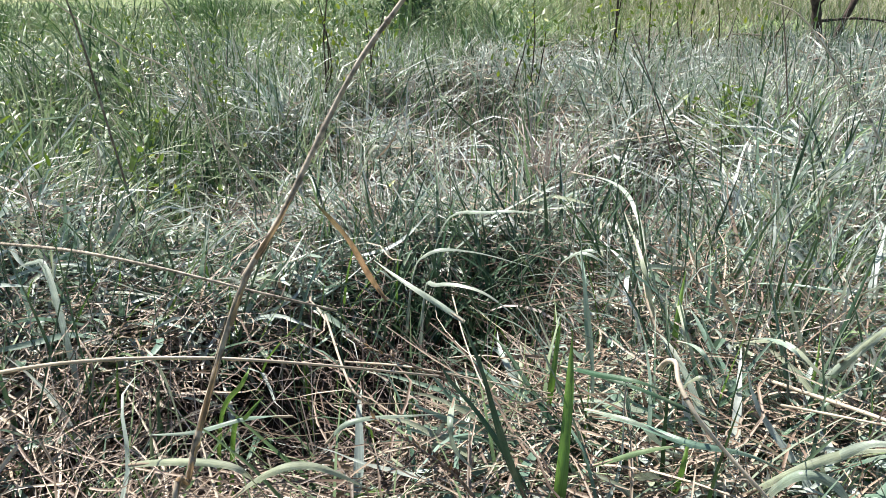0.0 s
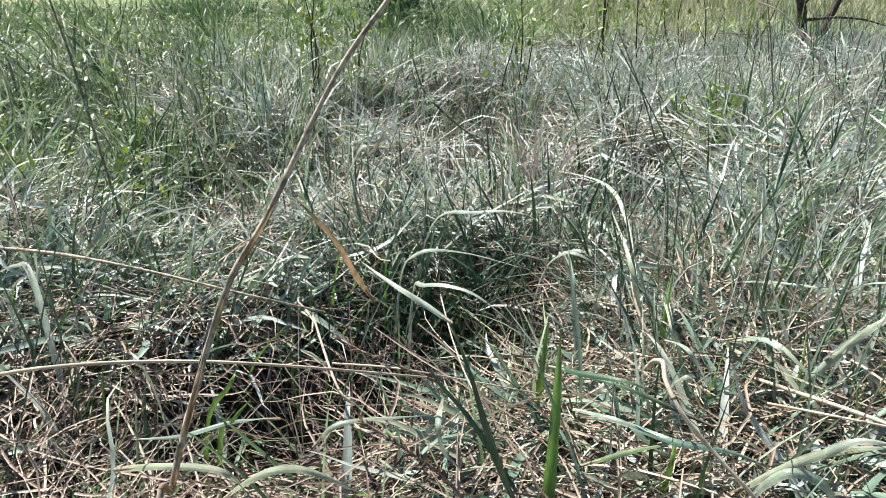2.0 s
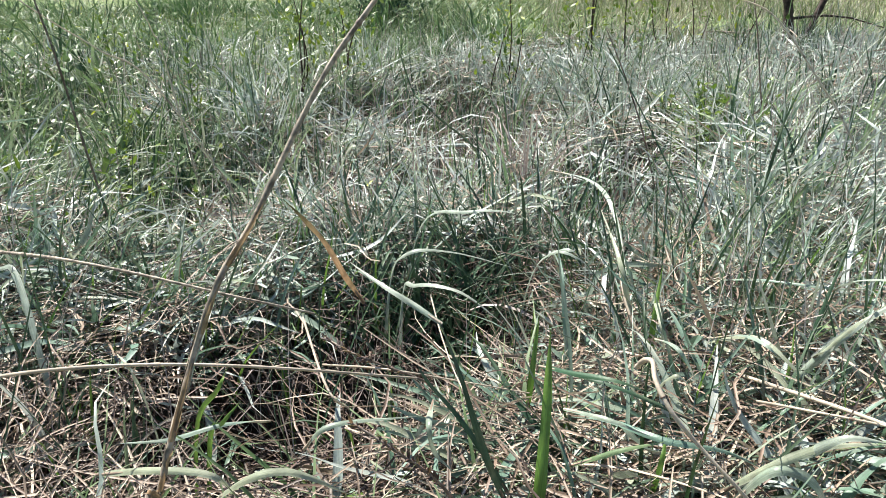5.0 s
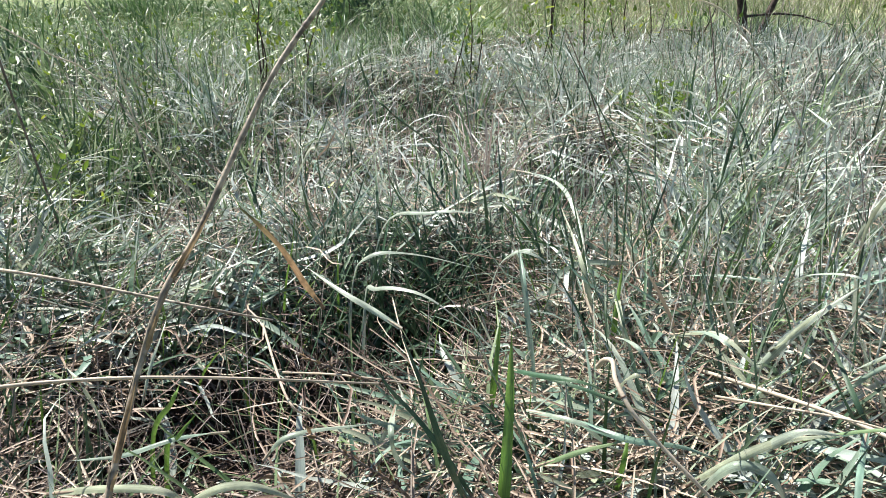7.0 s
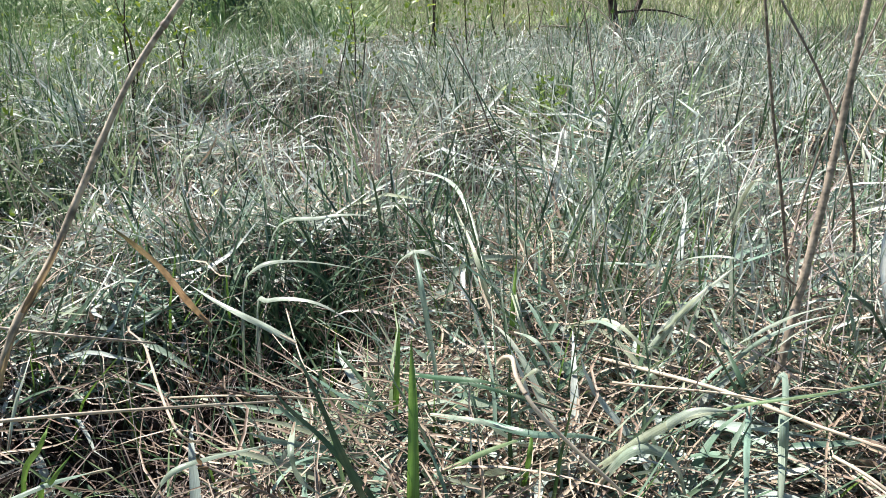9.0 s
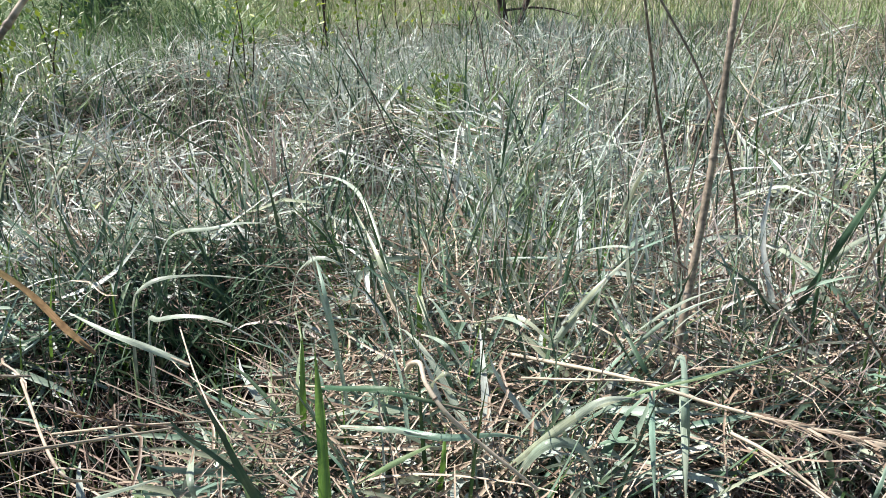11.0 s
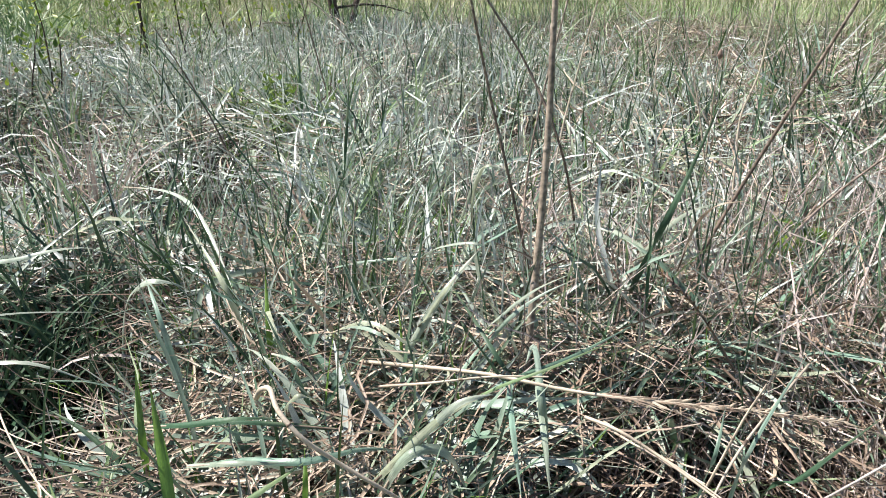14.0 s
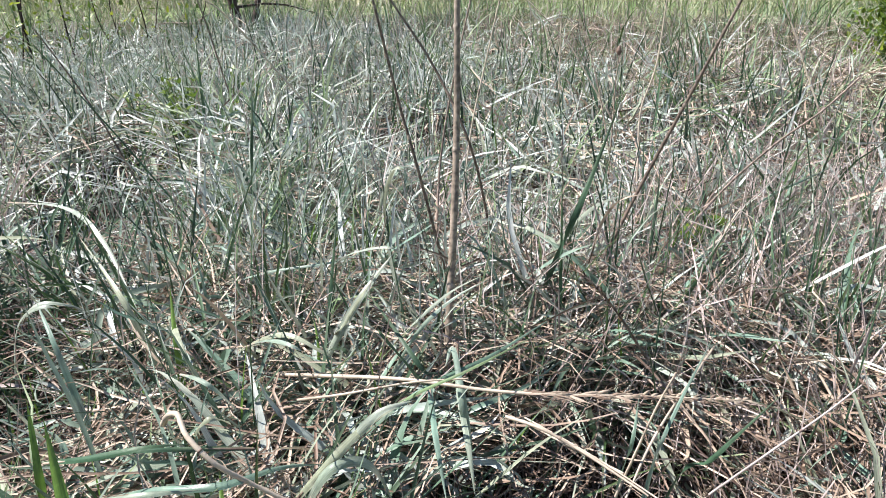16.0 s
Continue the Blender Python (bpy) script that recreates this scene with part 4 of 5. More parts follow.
blade("broad pale blue-green grass blade, arched over", MAT_BLUE, 0.0107, [(0.332, 1.397, 0.050), (0.339, 1.104, 0.103), (0.338, 0.971, 0.084), (0.325, 0.859, 0.028)], u=0.92)
blade("broad pale blue-green grass blade, arched over", MAT_BLUE, 0.0087, [(0.008, 1.168, -0.117), (0.047, 1.082, 0.040), (0.108, 0.946, 0.103), (0.173, 0.938, 0.103), (0.218, 0.986, 0.065)], u=0.85)
blade("broad pale blue-green grass blade, arched over", MAT_BLUE, 0.0108, [(0.388, 0.924, -0.113), (0.364, 0.860, 0.000), (0.287, 0.651, 0.075), (0.292, 0.631, 0.028)], u=0.82)
blade("broad pale blue-green grass blade, arched over", MAT_BLUE, 0.0087, [(0.364, 0.776, -0.119), (0.363, 0.705, 0.000), (0.363, 0.595, 0.075), (0.383, 0.551, 0.065), (0.404, 0.540, 0.037)], u=0.82)
blade("broad pale blue-green grass blade, arched over", MAT_BLUE, 0.0121, [(0.726, 0.935, -0.099), (0.710, 0.878, 0.000), (0.688, 0.795, 0.121), (0.755, 0.841, 0.130), (0.828, 0.865, 0.103)], u=0.84)
blade("broad pale blue-green grass blade, arched over", MAT_BLUE, 0.0106, [(0.749, 0.646, -0.107), (0.783, 0.591, 0.000), (0.814, 0.541, 0.093), (0.905, 0.546, 0.103), (1.061, 0.566, 0.075)], u=0.84)
blade("broad pale blue-green grass blade, arched over", MAT_BLUE, 0.0104, [(-0.159, 0.469, 0.000), (-0.111, 0.422, 0.065), (-0.076, 0.415, 0.075), (-0.036, 0.422, 0.047)], u=0.8)
blade("broad pale blue-green grass blade, arched over", MAT_BLUE, 0.0090, [(-0.267, 0.518, 0.000), (-0.182, 0.437, 0.065), (-0.133, 0.415, 0.075), (-0.120, 0.431, 0.037)], u=0.8)
blade("broad pale blue-green grass blade, arched over", MAT_BLUE, 0.0080, [(-0.079, 0.489, 0.040), (-0.052, 0.471, 0.075), (0.018, 0.507, 0.056)], u=0.75)
blade("pale blade lying over dark thatch", MAT_BLUE, 0.0054, [(-0.196, 0.570, 0.049), (-0.188, 0.580, 0.080), (-0.180, 0.588, 0.100), (-0.178, 0.618, 0.112)], u=0.9)
blade("pale curled blade in dry thatch", MAT_BLUE, 0.0126, [(-0.372, 0.669, -0.148), (-0.421, 0.743, 0.000), (-0.467, 0.812, 0.075), (-0.495, 0.832, 0.075), (-0.535, 0.860, 0.056)], u=0.9)
blade("pale curled blade in dry thatch", MAT_BLUE, 0.0079, [(-0.272, 0.702, -0.146), (-0.254, 0.616, 0.000), (-0.244, 0.568, 0.075), (-0.262, 0.587, 0.084)], u=0.82)
blade("pale green blade across thatch", MAT_BLUE, 0.0077, [(-0.121, 0.561, 0.020), (-0.148, 0.506, 0.056), (-0.191, 0.500, 0.047), (-0.245, 0.524, 0.028)], u=0.7)
blade("curled pale green blade end", MAT_BLUE, 0.0077, [(0.033, 0.525, 0.060), (0.026, 0.467, 0.075), (0.031, 0.468, 0.047), (0.047, 0.466, 0.028)], u=0.75)
blade("green blade lying across thatch", MAT_GREEN, 0.0068, [(0.148, 0.477, 0.020), (0.173, 0.436, 0.065), (0.216, 0.446, 0.065)], u=0.7)
blade("pale blade leaning away", MAT_BLUE, 0.0095, [(0.211, 0.659, -0.125), (0.202, 0.708, 0.020), (0.198, 0.729, 0.084), (0.206, 0.792, 0.103)], u=0.6)
blade("pale blade leaning away", MAT_BLUE, 0.0104, [(0.317, 0.680, -0.120), (0.293, 0.742, 0.020), (0.280, 0.775, 0.093), (0.291, 0.904, 0.121)], u=0.8)
blade("pale drooping grass blade", MAT_BLUE, 0.0120, [(-0.108, 1.214, 0.077), (-0.084, 1.142, 0.135), (-0.066, 1.124, 0.165), (-0.056, 1.112, 0.160)], u=0.82)
blade("pale blade in thatch", MAT_BLUE, 0.0085, [(0.525, 0.500, 0.040), (0.424, 0.403, 0.065), (0.381, 0.353, 0.056), (0.366, 0.332, 0.028)], u=0.75)
blade("blue-green blade lying over thatch", MAT_BLUE, 0.0077, [(0.432, 0.450, 0.060), (0.360, 0.370, 0.075), (0.331, 0.329, 0.047)], u=0.6)
blade("blue-green blade leaning over brown hollow", MAT_BLUE, 0.0059, [(0.505, 0.300, -0.131), (0.471, 0.268, 0.000), (0.452, 0.250, 0.075), (0.491, 0.267, 0.093)], u=0.5)
blade("blue-green blade leaning over brown hollow", MAT_BLUE, 0.0063, [(0.482, 0.271, -0.131), (0.488, 0.251, 0.000), (0.491, 0.240, 0.075), (0.607, 0.258, 0.103)], u=0.6)
blade("green grass blade leaning over", MAT_DARK, 0.0062, [(0.560, 0.303, -0.131), (0.514, 0.240, 0.000), (0.487, 0.203, 0.065), (0.516, 0.196, 0.075), (0.607, 0.191, 0.075)], u=0.6)
blade("green narrow blade in brown thatch", MAT_LIME, 0.0075, [(-0.221, 0.632, -0.146), (-0.178, 0.555, -0.000), (-0.145, 0.496, 0.065), (-0.129, 0.497, 0.084)])
blade("long pale blade bent over a dark hollow", MAT_BLUE, 0.0072, [(0.038, 0.488, 0.155), (0.016, 0.504, 0.165), (-0.011, 0.525, 0.175), (-0.039, 0.576, 0.175)], u=0.9)
blade("small curled pale blade beside a bent straw", MAT_BLUE, 0.0056, [(0.234, 0.512, 0.064), (0.207, 0.446, 0.120), (0.207, 0.424, 0.139), (0.225, 0.440, 0.120), (0.243, 0.471, 0.092)], u=0.82)
blade("broad pale blade lying flat on straw", MAT_BLUE, 0.0058, [(0.329, 0.604, 0.071), (0.312, 0.523, 0.117), (0.313, 0.482, 0.125), (0.347, 0.511, 0.088)], u=0.72)
blade("broad pale blade lying flat on straw", MAT_BLUE, 0.0058, [(0.253, 0.576, 0.087), (0.236, 0.499, 0.123), (0.244, 0.485, 0.113), (0.261, 0.495, 0.084)], u=0.72)
blade("long pale blade lying across the grass", MAT_BLUE, 0.0060, [(0.434, 0.863, 0.020), (0.457, 0.757, 0.067), (0.515, 0.704, 0.077), (0.628, 0.751, 0.053)], u=0.7)
blade("long pale green blade lying across straw", MAT_BLUE, 0.0085, [(0.170, 0.553, 0.018), (0.185, 0.489, 0.056), (0.216, 0.447, 0.065), (0.263, 0.441, 0.057), (0.308, 0.450, 0.029)], u=0.55)
blade("broad pale blue-green blade, folded over", MAT_BLUE, 0.0108, [(0.316, 0.457, 0.025), (0.302, 0.401, 0.082), (0.313, 0.379, 0.112), (0.340, 0.372, 0.112)], u=0.9)
blade("pale green blade leaning up out of straw", MAT_BLUE, 0.0076, [(0.424, 0.584, 0.054), (0.403, 0.539, 0.091), (0.404, 0.502, 0.140), (0.395, 0.456, 0.188)], u=0.82)
blade("narrow pale blade leaning up out of straw", MAT_BLUE, 0.0054, [(0.457, 0.526, 0.053), (0.446, 0.479, 0.101), (0.455, 0.442, 0.140), (0.453, 0.404, 0.168)], u=0.85)
blade("pale blade arched over at its top", MAT_BLUE, 0.0058, [(0.628, 0.733, 0.087), (0.522, 0.607, 0.178), (0.469, 0.532, 0.234), (0.471, 0.517, 0.238), (0.489, 0.523, 0.224)], u=0.82)
blade("pale blade arched over the grass", MAT_BLUE, 0.0061, [(0.498, 0.685, 0.080), (0.446, 0.575, 0.144), (0.436, 0.510, 0.171), (0.454, 0.506, 0.162)], u=0.9)
blade("arched tan dead blade", MAT_STRAW, 0.0054, [(0.756, 0.484, 0.063), (0.693, 0.432, 0.148), (0.648, 0.386, 0.195), (0.675, 0.367, 0.200)], u=0.8)
blade("pale green blade standing in straw", MAT_BLUE, 0.0056, [(0.180, 0.586, -0.016), (0.174, 0.581, 0.044), (0.169, 0.586, 0.094), (0.161, 0.597, 0.144), (0.156, 0.600, 0.184)], u=0.7)
blade("dark green blade lying across straw", MAT_DARK, 0.0068, [(0.132, 0.543, 0.081), (0.151, 0.497, 0.100), (0.180, 0.465, 0.110), (0.214, 0.471, 0.091)])
blade("pale green blade lying across straw", MAT_BLUE, 0.0065, [(0.147, 0.504, 0.060), (0.169, 0.460, 0.079), (0.203, 0.447, 0.070)], u=0.75)
blade("curled tip of a pale blade", MAT_BLUE, 0.0061, [(0.178, 0.731, 0.110), (0.173, 0.665, 0.147), (0.182, 0.642, 0.156), (0.199, 0.663, 0.138)], u=0.85)
blade("green blade leaning over brown straw", MAT_DARK, 0.0061, [(0.441, 0.451, 0.029), (0.397, 0.435, 0.087), (0.361, 0.426, 0.135), (0.357, 0.431, 0.145)])
blade("long narrow green blade arched over straw", MAT_GREEN, 0.0043, [(0.367, 0.471, 0.027), (0.366, 0.397, 0.094), (0.391, 0.357, 0.124), (0.485, 0.360, 0.118)], u=0.7)
straw("pale jointed straw lying beside a seed spike", MAT_STRAW, 0.0035, [(0.383, 0.318, 0.102), (0.390, 0.292, 0.101), (0.400, 0.262, 0.091), (0.405, 0.211, 0.079)])
straw("thin pale straw leaning over brown hollow", MAT_STRAW, 0.0026, [(0.429, 0.247, 0.041), (0.428, 0.234, 0.091), (0.432, 0.225, 0.130), (0.435, 0.216, 0.160)])
straw("thin pale straw leaning over brown hollow", MAT_PINK, 0.0024, [(0.480, 0.197, 0.041), (0.493, 0.165, 0.090), (0.517, 0.142, 0.121), (0.537, 0.128, 0.141)])
straw("pale straw among brown thatch", MAT_STRAW, 0.0030, [(0.318, 0.496, 0.066), (0.326, 0.439, 0.094), (0.365, 0.400, 0.104), (0.399, 0.370, 0.105)])


# ---------------------------------------------------------------- trees and shrubs
def leaves_on(points, size, count, spread, up=0.9):
    """Many small folded leaves about a set of points."""
    pick = points[rng.integers(0, len(points), count)]
    root = pick + NORM(0, spread, (count, 3))
    root[:, 2] = np.maximum(root[:, 2], ground_at(root[:, 0], root[:, 1]) + 0.03)
    return ribbons(root, U(0, 6.283, count), np.abs(NORM(up, 0.45, count)), NORM(0.5, 0.3, count), size * U(0.5, 1.3, count), size * 0.55 * U(0.6, 1.3, count), 3, 0.3, U(-0.8, 0.8, count))


def limb_line(a, b, bow, n=9):
    s = np.linspace(0, 1, n)[:, None]
    wob = np.cumsum(NORM(0, 0.01, (n, 3)), 0)
    return np.asarray(a) + (np.asarray(b) - np.asarray(a)) * s + np.asarray(bow) * np.sin(np.pi * s) + wob * np.linalg.norm(np.asarray(b) - np.asarray(a)) * 0.6


def panicle(label, x, y, z, size, seeds):
    """A dead, branched seed head with many tiny husks."""
    thing = holder("seed_panicle", label, "seed head")
    g = float(ground_at(x, y))
    top = np.array([x, y, z])
    made("stem", tube_data(limb_line((x + 0.02, y + 0.03, g), top, (0.01, 0, 0)), np.linspace(0.0014, 0.0008, 9), 6), MAT_BROWN, thing)
    husks = []
    for _ in range(16):
        tip = top + NORM(0, size * 0.5, 3) * (1, 1, 0.6)
        c = limb_line(top - (0, 0, size * 0.4), tip, NORM(0, 0.006, 3), 7)
        made("branch", tube_data(c, np.linspace(0.0006, 0.0004, 7), 5), MAT_BROWN, thing)
        husks.append(c[2:])
    at = np.concatenate(husks)[rng.integers(0, 80, seeds)] + NORM(0, 0.004, (seeds, 3))
    made("husk", ribbons(at, U(0, 6.283, seeds), U(0.3, 2.5, seeds), NORM(0.2, 0.3, seeds), U(0.003, 0.006, seeds), U(0.0015, 0.003, seeds), 2, 0.9, U(-1, 1, seeds)), MAT_BROWN, thing, "tiny brown dry husk grains")["kind"] = "stuff"


def husk_stem(label, width, points, husks):
    """A fallen brown flowering stem, rough with dry husks along its outer half."""
    c = smooth_line(points, 8)
    thing = holder("flowering_stem", label, "seed head")
    made("stem", tube_data(c, width * np.linspace(0.5, 0.25, len(c)), 7, 0.1, 0.6), MAT_DARKSTALK, thing)
    d = tangents(c)
    for k in range(husks):
        i = int(U(0.3, 0.98) * len(c))
        out = np.cross(d[i], NORM(0, 1, 3))
        out /= np.linalg.norm(out)
        size = U(0.004, 0.009)
        line = c[i] + np.outer(np.linspace(0, 1, 4), d[i] * size * 0.7 + out * size * 0.6)
        made("husk", leaf_data(line, size * 0.3, (0.1, -0.5, 0.8), 0.8, U(0.1, 0.9), U(-0.6, 0.6)), MAT_BROWN if k % 3 else MAT_DEADLEAF, thing)
    return thing


husk_stem("brown flowering stem with dry husks, fallen over straw", 0.0030, [(0.048, 0.422, 0.028), (0.029, 0.409, 0.067), (0.001, 0.394, 0.105), (-0.030, 0.403, 0.124)], 70)
husk_stem("thin brown flowering stem with dry husks", 0.0026, [(0.035, 0.563, 0.053), (0.004, 0.541, 0.081), (-0.035, 0.543, 0.099), (-0.067, 0.578, 0.099)], 50)
husk_stem("brown flowering stem with dry husks over dead grass", 0.0026, [(0.633, 0.331, 0.037), (0.580, 0.339, 0.105), (0.551, 0.355, 0.145), (0.548, 0.378, 0.156)], 60)
panicle("dead brown seed head with tiny husks over dark thatch", -0.05, 0.76, 0.0, 0.09, 220)
panicle("brown seed head tangled in old straw", 0.03, 0.70, 0.0, 0.07, 150)
panicle("brown seed head fallen among dry straw", 0.60, 0.40, 0.0, 0.08, 180)
panicle("reddish dry seed head above faded grass", 0.78, 0.48, 0.03, 0.08, 160)
tussock(0.72, 0.65, 16, 0.016, 0.24, 0.0036, MAT_STALK, "tuft of tan dead leaves round a stalk", 0.5, 0.12)
tussock(0.86, 0.47, 18, 0.03, 0.2, 0.003, MAT_STALK, "tuft of reddish-tan dead grass leaves", 0.4, 0.3)
tussock(0.33, 1.72, 26, 0.035, 0.3, 0.006, MAT_PINK, "tall tuft of bleached dead grass leaves", 0.5, 0.2)


# Dark green tufts behind the hollows, standing for the shaded faces of tussocks.
for tx, ty, leaves in ((0.14, 1.05, 30), (0.24, 1.03, 26), (0.05, 1.17, 42), (0.18, 1.22, 38), (0.10, 1.06, 34), (-0.06, 1.02, 30), (0.02, 1.12, 34), (0.26, 1.2, 30), (0.16, 1.08, 26), (0.03, 1.02, 22), (0.24, 1.14, 18), (0.56, 1.62, 26), (0.27, 2.5, 30), (0.12, 2.55, 24), (0.42, 2.4, 24), (-0.70, 1.66, 24), (-1.25, 2.6, 28), (1.38, 1.58, 26), (1.26, 0.92, 20), (0.8, 1.35, 20), (0.95, 2.0, 22), (-0.2, 1.7, 24)):
    tussock(tx, ty, leaves, 0.03 + 0.008 * ty, 0.27, 0.0062, MAT_DARK if leaves % 4 else MAT_GREEN, "dense upright tuft of dark green grass blades standing for a shaded spot", 0.4, 0.2)


def small_tree():
    thing = holder("small_tree", "small dark two-stemmed tree standing in the meadow", "tree")
    main = np.array([(1.855, 3.24, 0.02), (1.86, 3.22, 0.2), (1.845, 3.23, 0.35), (1.80, 3.24, 0.5), (1.74, 3.3, 0.8), (1.70, 3.4, 1.3), (1.75, 3.5, 1.9)])
    second = np.array([(1.94, 3.24, 0.0), (1.975, 3.25, 0.22), (2.03, 3.27, 0.36), (2.10, 3.3, 0.5), (2.25, 3.35, 0.85), (2.4, 3.45, 1.4)])
    for line in (main, second):
        line[0, 2] = min(line[0, 2], float(ground_at(line[0, 0], line[0, 1])) - 0.02)
    for line, r0, r1 in ((main, 0.025, 0.012), (second, 0.018, 0.009)):
        c = smooth_line(line, 7)
        made("trunk", tube_data(c, np.linspace(r0, r1, len(c)) + 0.012 * np.exp(-np.arange(len(c)) / 3), 12, 0.07), MAT_BARK, thing)
    tips = []
    for a, b, bow, r in (((1.86, 3.22, 0.30), (2.28, 3.16, 0.26), (0, 0, 0.03), 0.007), ((1.84, 3.23, 0.36), (1.90, 3.1, 0.46), (0, 0, 0.01), 0.005),
                         ((2.10, 3.3, 0.48), (2.5, 3.1, 0.40), (0, 0, 0.05), 0.006), ((1.75, 3.3, 0.75), (1.3, 3.2, 1.0), (0, 0, 0.1), 0.01),
                         ((2.25, 3.35, 0.8), (2.7, 3.3, 1.0), (0, 0, 0.1), 0.009), ((1.70, 3.4, 1.2), (1.4, 3.8, 1.7), (0, 0, 0.1), 0.008), ((2.3, 3.4, 1.2), (2.5, 3.8, 1.8), (0, 0, 0.1), 0.008)):
        c = limb_line(a, b, bow)
        made("limb", tube_data(c, np.linspace(r, r * 0.4, len(c)), 8, 0.08), MAT_BARK, thing)
        tips.append(c[5:])
    tips = np.concatenate(tips[2:] + [smooth_line(main, 7)[-14:], smooth_line(second, 7)[-12:]])
    made("crown", leaves_on(tips[tips[:, 2] > 0.8], 0.05, 450, 0.16), MAT_SHRUB, thing)
    made("twig_leaves", leaves_on(np.array([(2.45, 3.1, 0.42), (2.35, 3.15, 0.47), (2.2, 3.2, 0.52)]), 0.03, 60, 0.05), MAT_SHRUB, thing)


small_tree()


def shrub(label, x, y, height, stems, leaf, count, spread, material, lean=0.12, dark=MAT_BARK):
    g = float(ground_at(x, y))
    thing = holder("leafy_shrub", label, "shrub")
    pts = []
    for _ in range(stems):
        a = np.array([x, y, g]) + [*NORM(0, 0.05, 2), 0]
        b = a + [*NORM(0, lean, 2), height * U(0.7, 1.15)]
        c = limb_line(a, b, (*NORM(0, 0.02, 2), 0), 10)
        made("stem", tube_data(c, np.linspace(0.0042, 0.0016, 10), 7, 0.1), dark, thing)
        pts.append(c[3:])
    made("foliage", leaves_on(np.concatenate(pts), leaf, count, spread), material, thing)
    return thing


shrub("slender shrub with sparse yellow-green leaves", 0.85, 2.98, 0.6, 2, 0.024, 110, 0.05, MAT_SHRUB, 0.05)
shrub("slender shrub with dark stems and small leaves", 0.98, 2.95, 0.6, 2, 0.024, 150, 0.05, MAT_SHRUB, 0.05)
shrub("young shrub with bright yellow-green leaves", 0.42, 2.85, 0.45, 3, 0.026, 130, 0.06, MAT_SHRUB)
shrub("young shrub with yellow leaves and dark stems", -0.39, 2.6, 0.55, 3, 0.026, 150, 0.05, MAT_SHRUB, 0.06)
shrub("young shrub with yellow leaves and dark stems", -0.2, 3.0, 0.55, 2, 0.026, 100, 0.05, MAT_SHRUB, 0.06)
shrub("dense dark green shrub beyond the grass", -0.02, 6.0, 0.62, 9, 0.05, 1500, 0.12, MAT_DARK, 0.18)
shrub("dense green shrub at the edge of dry grass", 2.52, 0.42, 0.30, 10, 0.028, 1100, 0.03, MAT_SHRUB, 0.05)
shrub("dense green shrub behind dry grass", 3.3, 0.70, 0.5, 12, 0.032, 1900, 0.06, MAT_SHRUB, 0.09)
shrub("low twiggy shrub beside the tree", 1.35, 3.2, 0.4, 5, 0.03, 120, 0.08, MAT_SHRUB, 0.15)


def weed(label, x, y, size, leaves):
    g = float(ground_at(x, y))
    thing = holder("broadleaf_weed", label, "weed")
    top = np.array([x, y, g + size])
    made("stem", tube_data(limb_line((x, y, g), top, (0.01, 0, 0)), np.linspace(0.002, 0.0012, 9), 6), MAT_GREEN, thing)
    for k in range(leaves):
        a = k * 2.4
        s = np.linspace(0, 1, 6)[:, None]
        root = top - np.array([0, 0, size * 0.6 * k / leaves])
        line = root + s * np.array([math.sin(a), math.cos(a), 0.35]) * size * 0.42 - np.array([0, 0, 0.25 * size]) * s ** 2
        made("leaf", leaf_data(line, size * 0.2, (0.1, -0.3, 0.9), 0.3, 0.7 * rng.random()), MAT_SHRUB, thing)


weed("yellow-green broad-leaved weed among dried grass", 1.06, 0.47, 0.15, 9)
weed("yellow-green weed in dry grass", 1.12, 0.52, 0.13, 8)


def fallen_branch():
    thing = holder("fallen_branch", "pale dead branch lying by the tree", "branch")
    c = limb_line((1.5, 3.3, 0.235), (1.82, 3.12, 0.21), (0, 0, 0.015), 10)
    made("wood", tube_data(c, np.linspace(0.004, 0.007, 10), 9, 0.08), MAT_GREYSTALK, thing)
    made("twig", tube_data(limb_line(c[4], c[4] + (0.05, -0.1, 0.06), (0, 0, 0)), np.linspace(0.004, 0.002, 9), 6), MAT_GREYSTALK, thing)


fallen_branch()


def leafy_weed(x, y, height, leaf, pairs, fresh):
    """An upright stem with pairs of narrow leaves, each pair turned from the last."""
    g = float(ground_at(x, y))
    thing = tagged(new("leafy_weed"), "fresh yellow-green leafy weed in long grass" if fresh else "dark green leafy weed standing in long grass", "weed", "leafy weeds")
    c = limb_line((x, y, g - 0.01), (x + NORM(0, 0.05), y + NORM(0, 0.05), g + height), (*NORM(0, 0.02, 2), 0), 8)
    made("stem", tube_data(c, np.linspace(0.0022, 0.0010, 8), 5), MAT_DARK, thing)
    k = np.repeat(np.linspace(2, 7, pairs), 2)
    at = np.stack([np.interp(k, np.arange(8), c[:, q]) for q in range(3)], -1)
    az = np.arange(len(k)) * math.pi + np.repeat(np.arange(pairs) * 1.57, 2) + NORM(0, 0.3, len(k))
    n = len(k)
    made("foliage", ribbons(at, az, U(0.6, 1.2, n), U(0.3, 1.0, n), leaf * U(0.6, 1.2, n) * np.linspace(1.1, 0.6, n), leaf * 0.3 * U(0.7, 1.2, n), 4, 0.4, U(-0.4, 0.4, n), tint=U(0.1, 0.75, n)), MAT_SHRUB if fresh else MAT_GREEN, thing)


for wx, wy in np.concatenate([sector(70, 1.5, 3.6, -40, -13), sector(26, 2.6, 4.4, -14, 22)]):
    leafy_weed(wx, wy, U(0.2, 0.42), U(0.035, 0.06), int(U(8, 14)), rng.random() < 0.45)


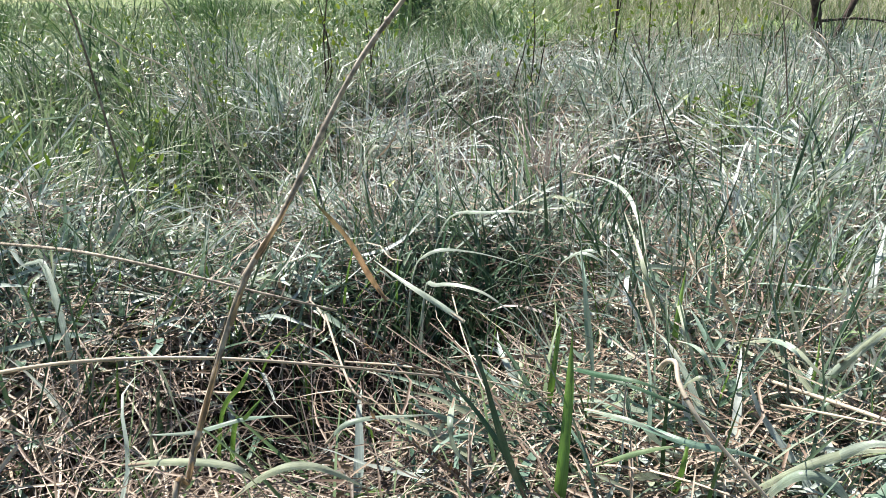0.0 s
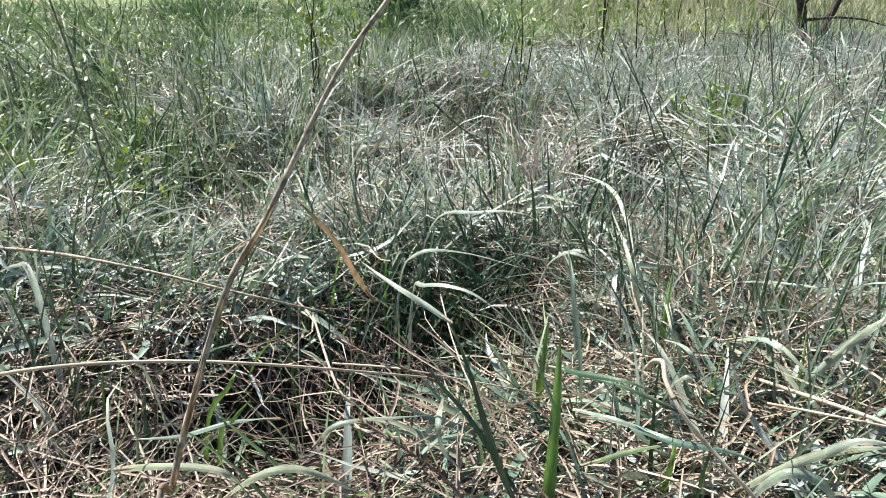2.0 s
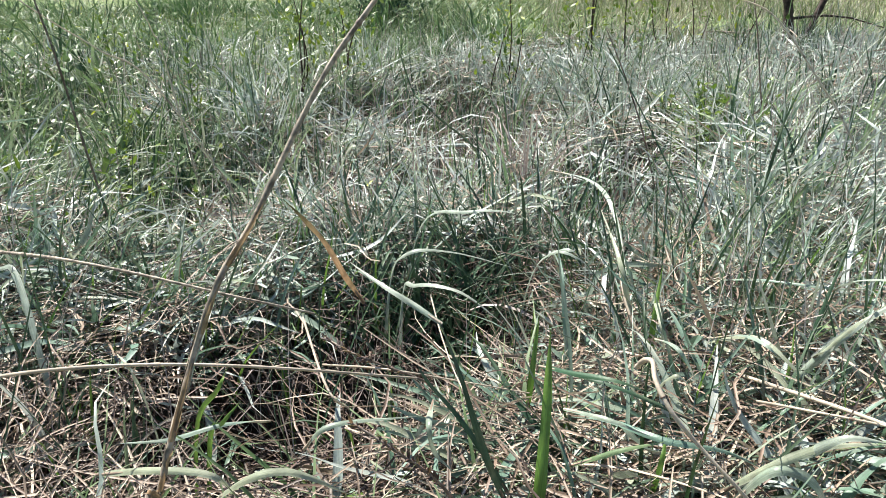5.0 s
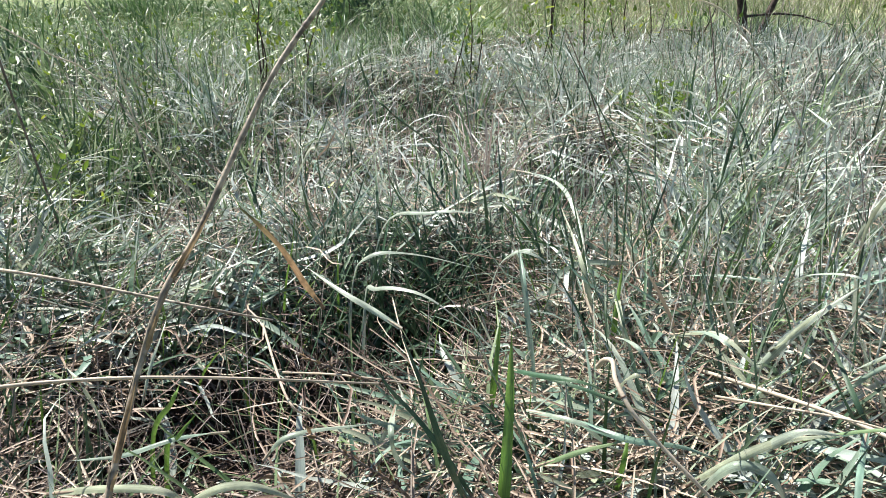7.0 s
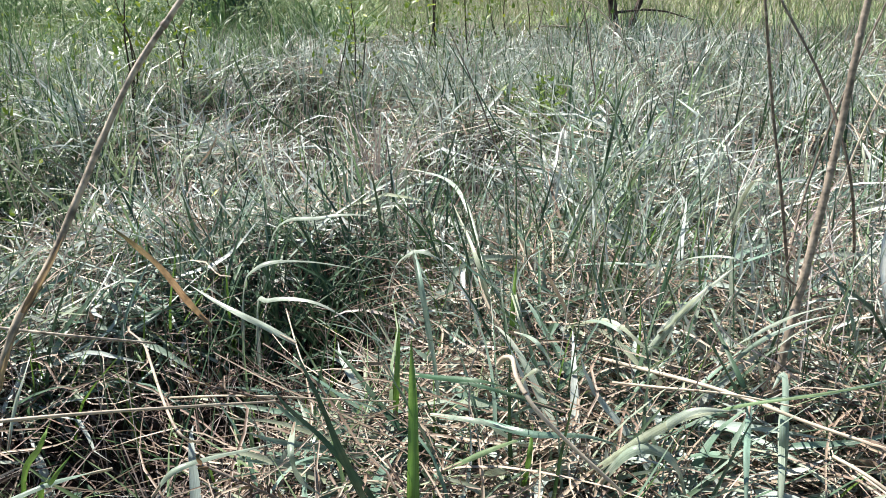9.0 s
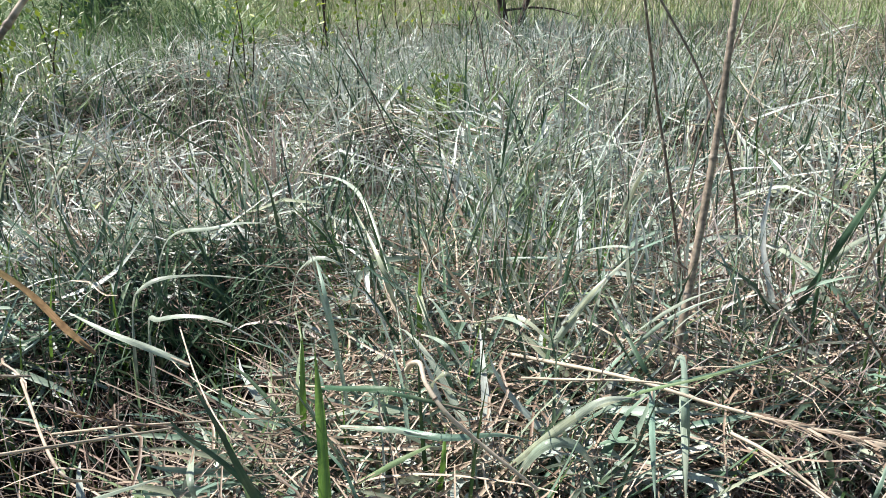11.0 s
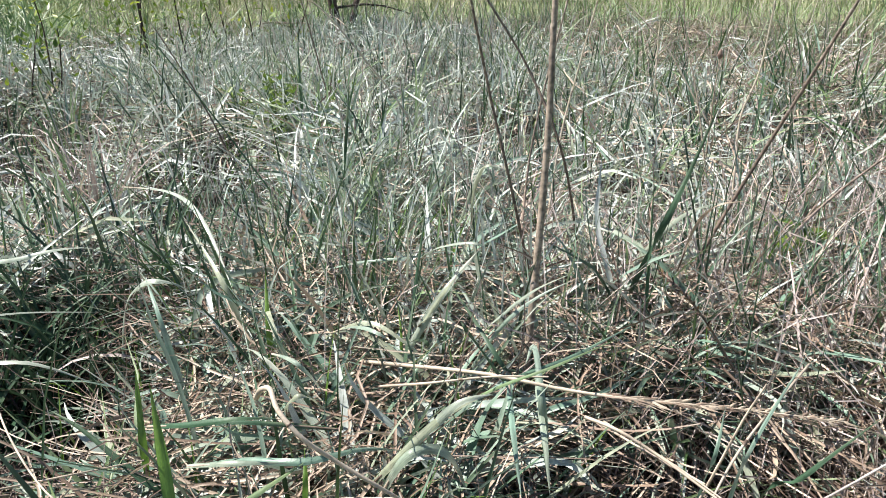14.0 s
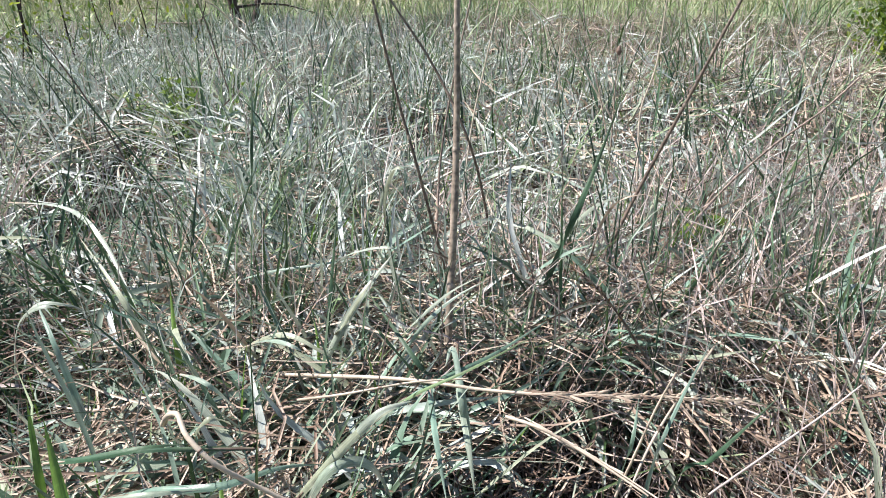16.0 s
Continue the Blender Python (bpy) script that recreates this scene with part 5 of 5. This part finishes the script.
def broadleaf_carpet():
    xy = sector(3200, 1.4, 5.0, -42, 0)
    keep = rng.random(len(xy)) < patchy(xy, 0.4, 9) * np.clip((2 - polar(xy)[1]) / 18, 0.1, 1)
    xy = xy[keep]
    n = len(xy)
    root = rooted(xy, U(0.05, 0.32, n))
    return ribbons(root, U(0, 6.283, n), np.abs(NORM(0.9, 0.4, n)), NORM(0.5, 0.3, n), U(0.012, 0.032, n), U(0.005, 0.011, n), 3, 0.3, U(-0.8, 0.8, n))


gather("leafy_undergrowth", [broadleaf_carpet()], MAT_SHRUB, "low yellow-green leafy growth among green grass", "undergrowth")


def shoots(n, r0, r1):
    xy = sector(n, r0, r1, -36, 70)
    xy = xy[rng.random(n) < 0.2 + 0.8 * patchy(xy, 0.09, 53)]
    n = len(xy)
    return ribbons(rooted(xy, U(0, 0.04, n)), U(0, 6.283, n), np.abs(NORM(0.3, 0.25, n)), np.abs(NORM(0.5, 0.4, n)), U(0.1, 0.2, n), 0.0042 * U(0.6, 1.3, n), 6, 0.5, U(-1, 1, n), NORM(0, 0.3, n), wob=0.08, kink=0.15)


gather("fresh_shoots", [shoots(420, 0.5, 1.3), shoots(700, 1.3, 2.4)], MAT_LIME, "short fresh yellow-green shoots among dry straw", "grass")
for wx, wy in ((0.79, 1.73), (0.87, 1.81), (0.82, 1.78), (0.82, 1.68), (-0.72, 2.08), (-0.83, 2.21), (0.89, 1.88), (0.87, 1.77), (-1.13, 2.41), (-0.97, 2.24), (-0.50, 1.53), (-0.72, 1.71)):
    for _ in range(3):
        leafy_weed(wx + NORM(0, 0.04), wy + NORM(0, 0.04), U(0.15, 0.22), U(0.03, 0.05), int(U(7, 11)), True)


# ---------------------------------------------------------------- loose straws and more tufts near the path
for sx, sy in sector(70, 0.38, 1.0, -36, 78):
    if covered(np.array([[sx, sy]]), 1.0)[0] < 0.5:
        continue
    a, long = U(0, 6.283), U(0.10, 0.24)
    g = float(ground_at(sx, sy))
    ex, ey = sx + math.sin(a) * long, sy + math.cos(a) * long
    if math.hypot(ex, ey) < 0.36:
        continue
    h = float(ground_at(ex, ey)) + U(0.05, 0.13)
    mid = ((sx + ex) / 2 + NORM(0, 0.006), (sy + ey) / 2 + NORM(0, 0.006), (g + 0.02 + h) / 2 + U(0.0, 0.02))
    straw("thin pale dry straw leaning in matted thatch", MAT_STRAW if rng.random() < 0.6 else MAT_PINK, U(0.0022, 0.004), [(sx, sy, g + 0.005), mid, (ex, ey, h)])
for hx, hy in sector(26, 0.9, 1.7, -36, 66):
    if covered(np.array([[hx, hy]]), 1.0)[0] > 0.7:
        kind = rng.random()
        tussock(hx, hy, int(U(14, 22)), U(0.02, 0.04), U(0.17, 0.25), U(0.0045, 0.0065), MAT_BLUE if kind < 0.7 else MAT_GREEN if kind < 0.85 else MAT_PINK,
                "arching tuft of blue-grey grass blades" if kind < 0.7 else "fresh tuft of green grass blades" if kind < 0.85 else "bleached tuft of dead grass leaves", 0.6, 0.4)
